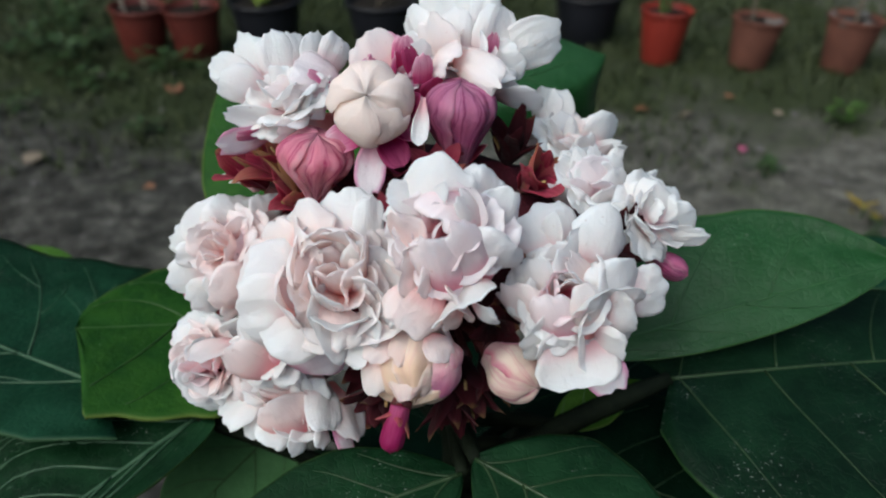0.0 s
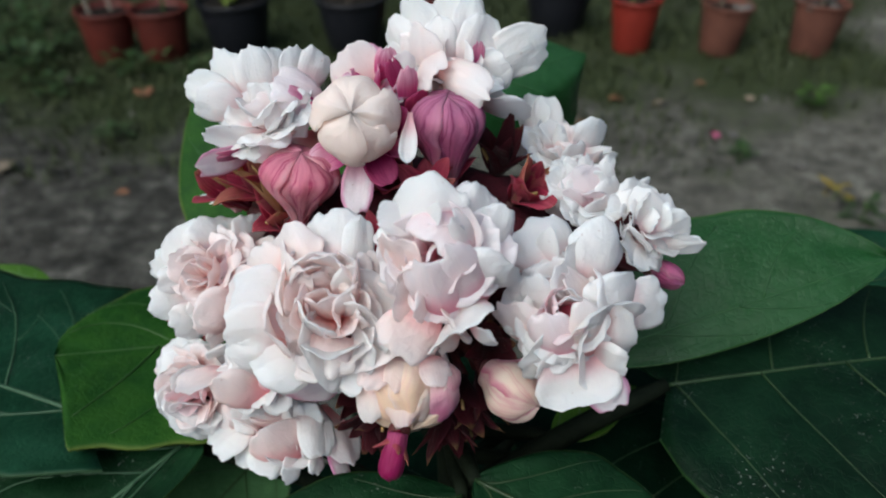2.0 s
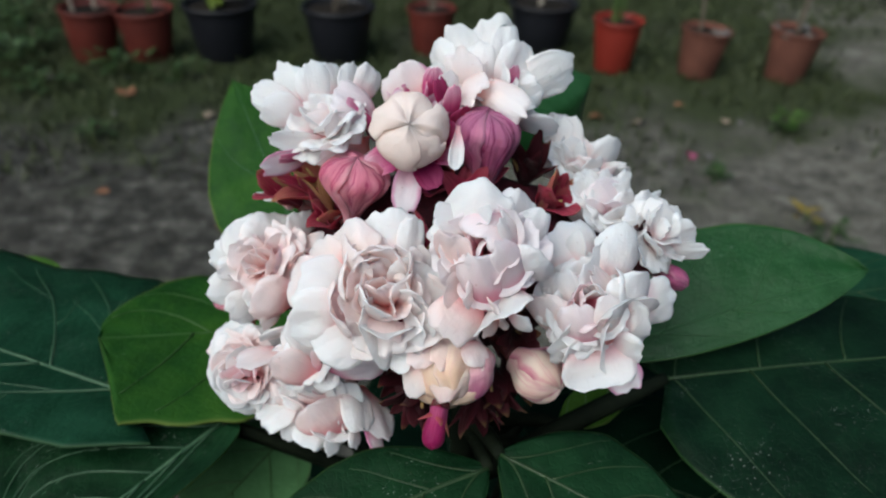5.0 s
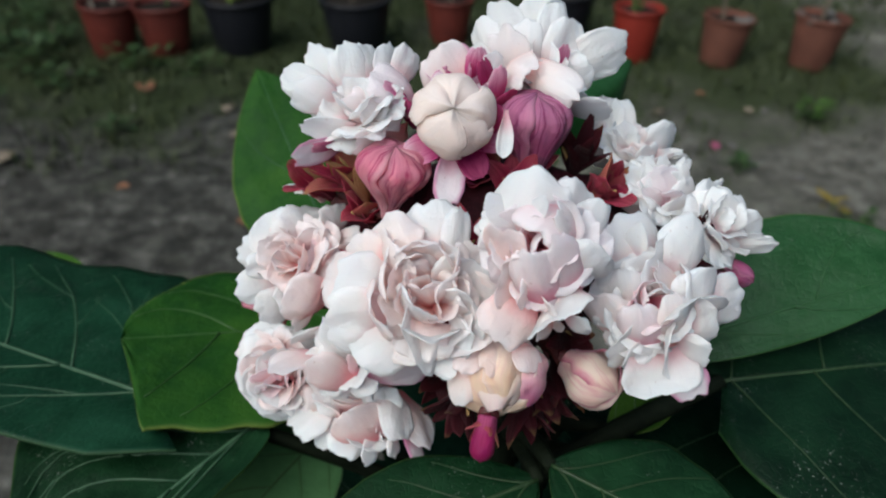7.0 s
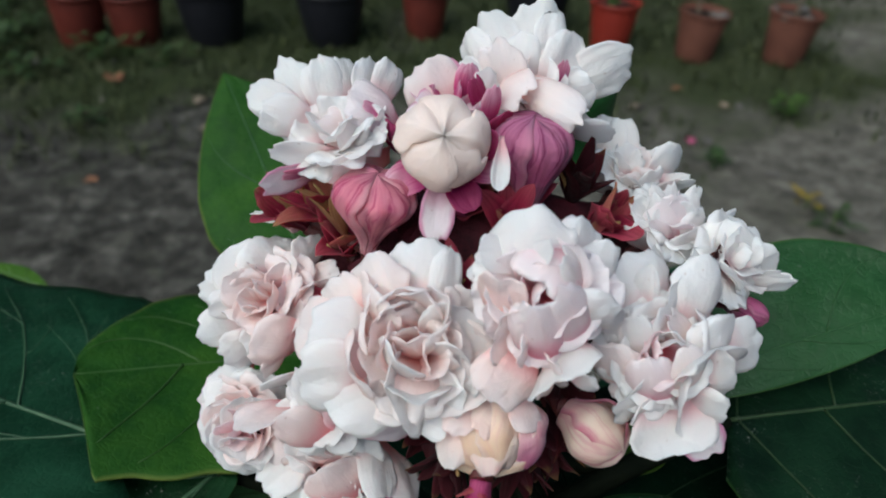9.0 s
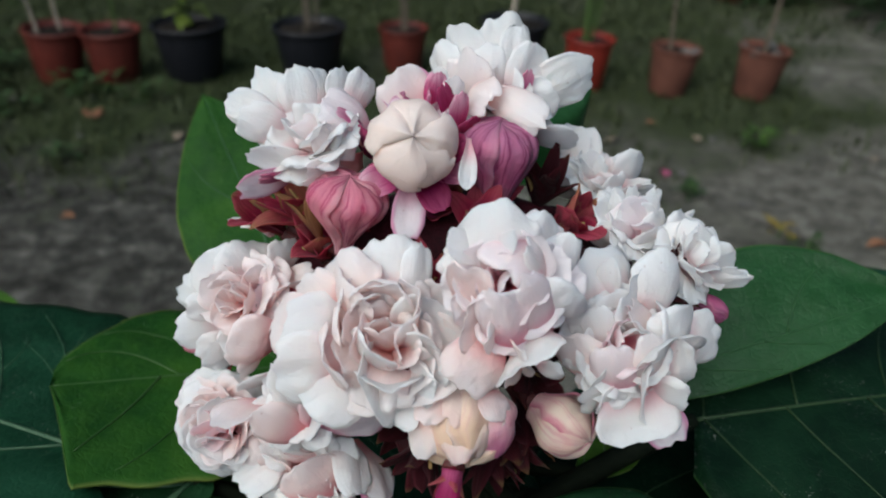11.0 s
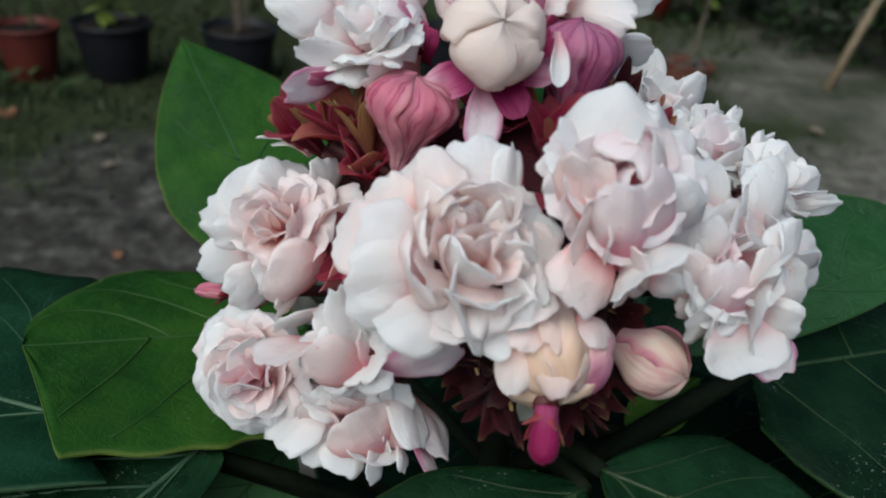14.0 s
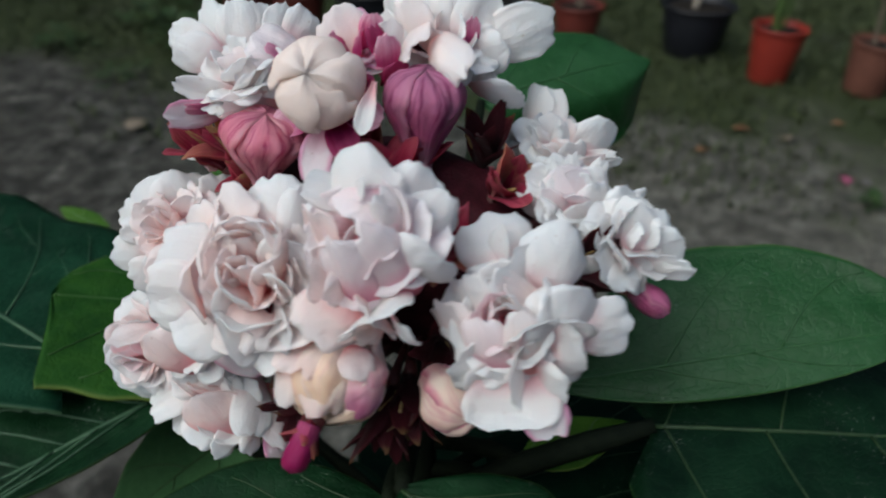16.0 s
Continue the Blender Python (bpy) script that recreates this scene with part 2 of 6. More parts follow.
# deep green with the shade under the head put into the colour
LEAF_SHADED = leaf_material("leaf_shaded", (0.0007, 0.0042, 0.0020), (0.0015, 0.0095, 0.0044), (0.0042, 0.022, 0.011), (0.02, 0.050, 0.016), 0.48, 0.03)
LEAF_BROAD = leaf_material("leaf_broad", (0.0008, 0.0058, 0.0023), (0.0021, 0.0130, 0.0051), (0.0068, 0.032, 0.0128), (0.02, 0.060, 0.016), 0.44, 0.10, 0.5)
LEAF_FRONT = leaf_material("leaf_front", (0.0011, 0.0072, 0.0025), (0.0030, 0.0190, 0.0064), (0.010, 0.046, 0.017), (0.03, 0.065, 0.016), 0.48, 0.08, 0.5)
LEAF_BLUE = leaf_material("leaf_blue_green", (0.0017, 0.0150, 0.0064), (0.0037, 0.0290, 0.0122), (0.011, 0.058, 0.028), (0.03, 0.065, 0.03), 0.46, 0.10, 0.55)
LEAF_MID = leaf_material("leaf_green", (0.004, 0.030, 0.006), (0.008, 0.052, 0.011), (0.021, 0.080, 0.027), (0.06, 0.12, 0.035), 0.42, 0.20)
LEAF_FRESH = leaf_material("leaf_fresh", (0.0050, 0.033, 0.005), (0.0125, 0.060, 0.007), (0.032, 0.098, 0.011), (0.10, 0.14, 0.03))
LEAF_LIME = leaf_material("leaf_lime", (0.022, 0.070, 0.008), (0.040, 0.105, 0.012), (0.065, 0.145, 0.017), (0.16, 0.22, 0.05))
# pale green, brightened further to look lit where the head shades it
LEAF_PALE_LIT = leaf_material("leaf_pale_lit", (0.034, 0.100, 0.036), (0.056, 0.145, 0.052), (0.080, 0.190, 0.072), (0.12, 0.20, 0.08))


def plain(name, a, b_, scale, rough=0.6, spec=0.3, bump_s=0.3, bump_d=0.002, scale2=None):
    m, nt, b = material(name, rough, spec)
    t, u, v = coords(nt)
    n1 = noise_tex(nt, t.outputs["Object"], scale, 5, 0.6)
    n2 = noise_tex(nt, t.outputs["Object"], scale2 or scale * 7, 3, 0.6)
    f = maths(nt, 'ADD', maths(nt, 'MULTIPLY', n1.outputs[0], 0.65), maths(nt, 'MULTIPLY', n2.outputs[0], 0.35))
    nt.links.new(ramp(nt, f, [(0.34, a), (0.66, b_)]), b.inputs["Base Color"])
    bump(nt, b, f, bump_s, bump_d)
    return m


VEIN = plain("leaf_vein", (0.008, 0.022, 0.007), (0.020, 0.046, 0.015), 150, 0.5)
VEIN_FRESH = plain("leaf_vein_fresh", (0.020, 0.058, 0.012), (0.034, 0.085, 0.020), 150, 0.5)
VEIN_LIGHT = plain("leaf_vein_light", (0.014, 0.048, 0.022), (0.040, 0.090, 0.045), 150, 0.5)
VEIN_SOFT = plain("leaf_vein_soft", (0.010, 0.050, 0.013), (0.018, 0.070, 0.020), 150, 0.5)
VEIN_PALE = plain("leaf_vein_pale", (0.035, 0.085, 0.02), (0.06, 0.125, 0.035), 150, 0.5)
STEM_DARK = plain("stem_dark", (0.004, 0.006, 0.004), (0.010, 0.014, 0.008), 90, 0.7, 0.03)
STEM_RED = plain("stem_red", (0.035, 0.008, 0.008), (0.08, 0.016, 0.016), 200, 0.5)
STEM_GREEN = plain("stem_green", (0.03, 0.06, 0.015), (0.06, 0.10, 0.03), 120, 0.5)
BARK = plain("bark", (0.05, 0.04, 0.03), (0.14, 0.115, 0.085), 60, 0.8)
PALE_STICK = plain("pale_stick", (0.22, 0.19, 0.15), (0.36, 0.32, 0.26), 50, 0.8)
BAMBOO = plain("bamboo", (0.10, 0.075, 0.045), (0.19, 0.145, 0.09), 30, 0.6)
TERRACOTTA = plain("terracotta", (0.075, 0.029, 0.020), (0.125, 0.050, 0.034), 14, 0.8, 0.2, 0.25, 0.002)
RED_PLASTIC = plain("red_plastic", (0.15, 0.014, 0.009), (0.21, 0.022, 0.013), 10, 0.5, 0.4, 0.1, 0.001)
DULL_RED = plain("dull_red_plastic", (0.065, 0.012, 0.009), (0.115, 0.021, 0.014), 10, 0.55, 0.35, 0.1, 0.001)
BLACK_PLASTIC = plain("black_plastic", (0.004, 0.0045, 0.007), (0.008, 0.009, 0.013), 12, 0.5, 0.35, 0.1, 0.001)
POT_SOIL = plain("pot_soil", (0.006, 0.005, 0.004), (0.022, 0.018, 0.014), 60, 0.9, 0.1, 0.8, 0.01)
STONE = plain("stone", (0.05, 0.048, 0.045), (0.12, 0.115, 0.105), 40, 0.85, 0.2, 0.4, 0.003)
DRY_LEAF = plain("dry_leaf", (0.10, 0.045, 0.022), (0.22, 0.10, 0.05), 50, 0.75)
PALE_LEAF = plain("pale_dry_leaf", (0.11, 0.085, 0.06), (0.22, 0.18, 0.13), 50, 0.8)
YELLOW_LEAF = plain("yellow_leaf", (0.12, 0.085, 0.010), (0.21, 0.15, 0.02), 60, 0.6)
SEEDLING = plain("seedling_leaf", (0.018, 0.055, 0.008), (0.05, 0.10, 0.015), 40, 0.5)
LIME_LEAF = plain("lime_leaf", (0.035, 0.06, 0.008), (0.085, 0.115, 0.015), 40, 0.5)
PINK_PETAL = plain("pink_fallen_petal", (0.26, 0.05, 0.11), (0.38, 0.09, 0.17), 60, 0.6)
RED_PETAL = plain("red_petal", (0.30, 0.02, 0.05), (0.45, 0.05, 0.09), 60, 0.6)
WEED = plain("weed_leaf", (0.010, 0.026, 0.006), (0.026, 0.056, 0.013), 40, 0.55)
GRASS = plain("grass", (0.014, 0.022, 0.006), (0.040, 0.054, 0.015), 9, 0.65)
HEDGE = plain("dark_foliage", (0.006, 0.014, 0.004), (0.018, 0.038, 0.010), 12, 0.55)


def ground_material():
    m, nt, b = material("soil", 0.92, 0.15)
    t, u, v = coords(nt)
    o = t.outputs["Object"]
    big = noise_tex(nt, o, 2.2, 6, 0.62, 0.4)
    mid = noise_tex(nt, o, 17, 7, 0.72)
    fine = noise_tex(nt, o, 90, 4, 0.7)
    soil = ramp(nt, mid.outputs[0], [(0.32, (0.011, 0.0115, 0.0095)), (0.46, (0.043, 0.0435, 0.037)), (0.56, (0.088, 0.088, 0.075)), (0.68, (0.20, 0.197, 0.169))])
    soil = mixc(nt, maths(nt, 'MULTIPLY', fine.outputs[0], 0.55), soil, (0.012, 0.010, 0.008))
    xyz = nt.nodes.new("ShaderNodeSeparateXYZ")
    nt.links.new(o, xyz.inputs[0])
    # low green growth takes over towards the row of pots
    far = nt.nodes.new("ShaderNodeMapRange")
    far.inputs[1].default_value, far.inputs[2].default_value = 1.60, 2.15
    far.inputs[3].default_value, far.inputs[4].default_value = -0.16, 0.24
    edge = noise_tex(nt, o, 1.3, 4, 0.6)
    nt.links.new(maths(nt, 'ADD', xyz.outputs[1], maths(nt, 'MULTIPLY', maths(nt, 'SUBTRACT', edge.outputs[0], 0.5), 1.2)), far.inputs[0])
    bare = nt.nodes.new("ShaderNodeMapRange")
    bare.inputs[1].default_value, bare.inputs[2].default_value = 1.05, 1.5
    bare.inputs[3].default_value, bare.inputs[4].default_value = 0.0, -0.22
    nt.links.new(xyz.outputs[0], bare.inputs[0])
    dry = nt.nodes.new("ShaderNodeMapRange")
    dry.inputs[1].default_value, dry.inputs[2].default_value = -0.5, 1.15
    drift = noise_tex(nt, o, 0.9, 4, 0.6)
    nt.links.new(maths(nt, 'ADD', xyz.outputs[0], maths(nt, 'MULTIPLY', maths(nt, 'SUBTRACT', drift.outputs[0], 0.5), 2.6)), dry.inputs[0])
    soil = mixc(nt, maths(nt, 'MULTIPLY', dry.outputs[0], 0.55), soil, ramp(nt, mid.outputs[0], [(0.32, (0.07, 0.068, 0.056)), (0.66, (0.26, 0.25, 0.205))]))
    g = maths(nt, 'ADD', maths(nt, 'ADD', big.outputs[0], far.outputs[0]), bare.outputs[0])
    g = maths(nt, 'ADD', g, maths(nt, 'MULTIPLY', maths(nt, 'SUBTRACT', mid.outputs[0], 0.5), 0.5))
    f = ramp(nt, g, [(0.44, (0, 0, 0)), (0.66, (1, 1, 1))])
    s = nt.nodes.new("ShaderNodeSeparateColor")
    nt.links.new(f, s.inputs[0])
    green = ramp(nt, fine.outputs[0], [(0.3, (0.012, 0.020, 0.006)), (0.7, (0.034, 0.050, 0.014))])
    nt.links.new(mixc(nt, maths(nt, 'MULTIPLY', s.outputs[0], 0.9), soil, green), b.inputs["Base Color"])
    h = maths(nt, 'ADD', mid.outputs[0], maths(nt, 'MULTIPLY', fine.outputs[0], 0.5))
    bump(nt, b, h, 0.9, 0.02)
    return m


SOIL = ground_material()


# ---- building helpers ----
def thing(name, at, label, category, group="", kind=""):
    ob = new(name)
    ob.empty_display_size = 0.02
    ob.matrix_basis = Matrix.Translation(at)
    return tagged(ob, label, category, group, kind)


def link(name, me, mat, parent=None, label=""):
    ob = new(name, me)
    if mat:
        me.materials.append(mat)
    if parent:
        ob.parent = parent
        ob.matrix_parent_inverse = parent.matrix_basis.inverted()
    return tagged(ob, label) if label else ob


def raw(name, verts, faces, uvs=None, smooth=True):
    me = bpy.data.meshes.new(name)
    me.from_pydata([tuple(v) for v in verts], [], faces)
    if uvs is not None:
        lay = me.uv_layers.new(name="UV")
        idx = np.empty(len(me.loops), dtype=np.int32)
        me.loops.foreach_get("vertex_index", idx)
        lay.data.foreach_set("uv", np.asarray(uvs, dtype=np.float32)[idx].ravel())
    if smooth:
        me.polygons.foreach_set("use_smooth", [True] * len(me.polygons))
    me.update()
    return me


def shell(name, front, back, nu, nv, uvs):
    """A closed thin body from two grids of nv rows of nu points."""
    verts = list(front) + list(back)
    n = nu * nv
    faces = []
    for j in range(nv - 1):
        for i in range(nu - 1):
            a, b, c, d = j * nu + i, j * nu + i + 1, (j + 1) * nu + i + 1, (j + 1) * nu + i
            faces.append((a, b, c, d))
            faces.append((n + d, n + c, n + b, n + a))
    rim = [i for i in range(nu)] + [j * nu + nu - 1 for j in range(1, nv)] + [(nv - 1) * nu + i for i in range(nu - 2, -1, -1)] + [j * nu for j in range(nv - 2, 0, -1)]
    for k, a in enumerate(rim):
        b = rim[(k + 1) % len(rim)]
        faces.append((b, a, n + a, n + b))
    me = raw(name, verts, faces, list(uvs) + list(uvs))
    for p in me.polygons[len(faces) - len(rim):]:
        p.use_smooth = False
    return me


def tube(name, pts, radii, seg=8):
    """A tapered tube through points, closed at both ends."""
    pts = [Vector(p) for p in pts]
    verts, faces, prev = [], [], None
    for k, p in enumerate(pts):
        t = (pts[min(k + 1, len(pts) - 1)] - pts[max(k - 1, 0)]).normalized()
        ref = prev if prev else (Vector((1, 0, 0)) if abs(t.x) < 0.8 else Vector((0, 1, 0)))
        x = (ref - t * ref.dot(t)).normalized()
        prev = x
        y = t.cross(x)
        r = radii[k] if isinstance(radii, (list, tuple)) else radii
        for s in range(seg):
            a = 2 * math.pi * s / seg
            verts.append(p + r * (math.cos(a) * x + math.sin(a) * y))
    m = len(pts)
    for k in range(m - 1):
        for s in range(seg):
            faces.append((k * seg + s, k * seg + (s + 1) % seg, (k + 1) * seg + (s + 1) % seg, (k + 1) * seg + s))
    faces.append(tuple(range(seg))[::-1])
    faces.append(tuple((m - 1) * seg + s for s in range(seg)))
    return raw(name, verts, faces)


def bezier(a, b, c, n):
    a, b, c = Vector(a), Vector(b), Vector(c)
    return [(1 - t) ** 2 * a + 2 * t * (1 - t) * b + t * t * c for t in (k / (n - 1) for k in range(n))]


def smooth01(x):
    x = min(1.0, max(0.0, x))
    return x * x * (3 - 2 * x)


def lathe(name, profile, seg, at=(0, 0, 0), wob=0.0):
    verts, faces = [], []
    for r, z in profile:
        for s in range(seg):
            a = 2 * math.pi * s / seg
            k = 1 + wob * math.sin(2 * a + z * 9)
            verts.append(Vector(at) + Vector((r * k * math.cos(a), r * k * math.sin(a), z)))
    for j in range(len(profile) - 1):
        for s in range(seg):
            faces.append((j * seg + s, j * seg + (s + 1) % seg, (j + 1) * seg + (s + 1) % seg, (j + 1) * seg + s))
    faces.append(tuple(range(seg))[::-1])
    faces.append(tuple((len(profile) - 1) * seg + s for s in range(seg)))
    return raw(name, verts, faces)


# ---- flower parts ----
RIGHT, UP, NEAR = Vector((1, 0, 0)), Vector((0, 0.574, 0.819)), Vector((0, -0.819, 0.574))


def facing(f):
    return (f[0] * RIGHT + f[1] * UP + f[2] * NEAR).normalized()


def frame_of(n):
    x = UP.cross(n)
    if x.length < 0.2:
        x = RIGHT - n * RIGHT.dot(n)
    x.normalize()
    return x, n.cross(x), n


def petal(rng, base, axes, az, th0, th1, length, width, cup=0.6, ruffle=1.0, point=0.0, thick=0.00028, power=1.3, roll=0.0, tip=0.0, twist=0.0):
    """One petal: it leaves the base at th0 degrees from the flower's axis, ends at th1, and is cupped across by cup radians."""
    x, y, n = axes
    r = math.cos(radians(az)) * x + math.sin(radians(az)) * y
    s0 = -math.sin(radians(az)) * x + math.cos(radians(az)) * y
    nu, nv = 11, 16
    seed = Vector((rng.uniform(-50, 50), rng.uniform(-50, 50), rng.uniform(-50, 50)))
    skew = rng.uniform(-0.22, 0.22)
    wave = rng.uniform(0, 6.28)
    notch = rng.uniform(-0.01, 0.04)
    roll_l, roll_r = rng.uniform(-0.25, 0.75), rng.uniform(-0.25, 0.75)
    was = 0.0
    mid, front, back, uvs = base.copy(), [], [], []
    for j in range(nv):
        v = 1 - (1 - j / (nv - 1)) ** 1.75
        th = radians(th0 + (th1 - th0) * v ** power + tip * v ** 5)
        d = math.cos(th) * n + math.sin(th) * r
        m0 = math.sin(th) * n - math.cos(th) * r
        tw = radians(twist) * v
        s = math.cos(tw) * s0 + math.sin(tw) * m0
        m = math.cos(tw) * m0 - math.sin(tw) * s0
        if j:
            mid = mid + d * (length * (v - was))
        was = v
        claw = 0.30 + 0.70 * smooth01(v / (0.62 - 0.2 * point))
        knee = 0.56 - 0.2 * point
        if v > knee:
            e = (v - knee) / (1 - knee)
            claw *= max(0.0, 1 - e ** (3.2 - 1.7 * point)) ** (0.5 + 0.35 * point)
        w = max(width * 0.5 * claw, width * 0.05 * (1 - point))
        for i in range(nu):
            u = -1 + 2 * i / (nu - 1)
            ul = u * w / (width * 0.5)
            phi = cup * (1.05 - 0.7 * v * v)
            across = w * math.sin(u * phi) / phi
            lift = w * (1 - math.cos(u * phi)) / phi
            q = noise.noise(seed + Vector((ul * 1.3, v * 1.9, 0)))
            q2 = noise.noise(seed + Vector((ul * 3.2, v * 4.2, 7)))
            lift += ruffle * width * (0.085 * q + 0.05 * q2 * (0.3 + abs(ul))) * v
            lift += ruffle * width * 0.035 * math.sin(wave + 5.5 * ul + 3 * v) * abs(ul) * v
            lift -= ruffle * 0.42 * w * (roll_r if u > 0 else roll_l) * (max(0.0, abs(u) - 0.45) / 0.55) ** 2 * v
            slip = width * (0.10 * q2 * v * v * ruffle + skew * 0.25 * v * v) if abs(u) < 1.01 else 0
            p = mid + s * (across + roll * width * v * v + slip * 0.6) + m * lift
            p = p + d * (length * (0.045 * q2 * ruffle - notch * max(0, 1 - 3 * ul * ul)) * smooth01((v - 0.72) / 0.28))
            tk = thick * (1.1 - 0.98 * max(abs(u) ** 3, v ** 5))
            front.append(p)
            back.append(p - m * tk)
            uvs.append((i / (nu - 1), v))
    return shell("petal", front, back, nu, nv, uvs)


def sepals(parent, rng, base, axes, count, length, width, th0, th1, mat, start=0.0):
    for k in range(count):
        me = petal(rng, base, axes, start + 360 * k / count + rng.uniform(-18, 18), th0 + rng.uniform(-10, 10), th1 + rng.uniform(-24, 24),
                   length * rng.uniform(0.85, 1.15), width * rng.uniform(0.85, 1.15), 0.9, rng.uniform(0.6, 1.8), 1.0, 0.0004, tip=rng.uniform(-20, 50), twist=rng.uniform(-30, 30))
        link("sepal", me, mat, parent)


HEART = Vector((0.002, 0.134, 0.744))


def stalk(parent, end, radius=0.0011, mat=None, name="flower"):
    """The tube below a flower, which joins it to the middle of the head."""
    a = HEART + Vector((0, 0, -0.006))
    pts = bezier(a, a.lerp(end, 0.5) + Vector((0, 0, 0.004)), end, 7)
    return link(name, tube(name, pts, [radius * 0.8] * 5 + [radius, radius * 1.5]), mat or STEM_RED, parent)


head = thing("flower_head", HEART + Vector((0, 0, -0.012)),
             "dense rounded head of double blush-white flowers with maroon sepals", "flower")


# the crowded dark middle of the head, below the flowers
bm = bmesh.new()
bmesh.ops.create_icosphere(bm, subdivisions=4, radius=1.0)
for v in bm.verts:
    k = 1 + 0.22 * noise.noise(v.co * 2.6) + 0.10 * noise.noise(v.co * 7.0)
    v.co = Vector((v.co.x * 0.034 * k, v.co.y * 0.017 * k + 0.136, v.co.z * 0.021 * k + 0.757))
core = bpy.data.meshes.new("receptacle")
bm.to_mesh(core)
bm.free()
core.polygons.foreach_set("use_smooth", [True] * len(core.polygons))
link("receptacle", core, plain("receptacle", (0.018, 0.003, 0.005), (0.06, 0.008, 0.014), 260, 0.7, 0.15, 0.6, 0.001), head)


def flower(seed, at, face, R, mats, heart, label, sep=SEPAL_SHADED_MAROON):
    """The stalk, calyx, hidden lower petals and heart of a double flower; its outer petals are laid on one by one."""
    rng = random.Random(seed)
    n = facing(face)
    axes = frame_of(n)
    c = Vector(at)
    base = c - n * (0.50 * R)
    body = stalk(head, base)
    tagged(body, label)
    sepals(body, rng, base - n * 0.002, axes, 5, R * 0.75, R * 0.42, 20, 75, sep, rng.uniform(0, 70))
    turn = rng.uniform(0, 360)
    for count, a0, a1, ln in ((9, 62, 88, 1.12), (6, 52, 56, 0.98)):
        for k in range(count):
            me = petal(rng, base, axes, turn + 360 / count * k + rng.uniform(-18, 18), a0, a1 + rng.uniform(-18, 18), R * ln * rng.uniform(0.85, 1.05), R * rng.uniform(0.8, 1.0), 0.5, 1.6,
                       tip=rng.uniform(-10, 25), twist=rng.uniform(-25, 25))
            link("petal", me, mats[0], body)
        turn += 27
    for k in range(heart):
        f = k / max(1, heart - 1)
        me = petal(rng, base + n * (0.05 * R), axes, turn + 137 * k + rng.uniform(-20, 20), 54 - 30 * f, 34 - 40 * f + rng.uniform(-10, 10), R * rng.uniform(0.84, 1.0), R * (0.85 - 0.25 * f), 1.0, 1.6,
                   tip=rng.uniform(-15, 15), twist=rng.uniform(-20, 20))
        link("petal", me, mats[min(1, k % 3)], body)
    return body, c, rng


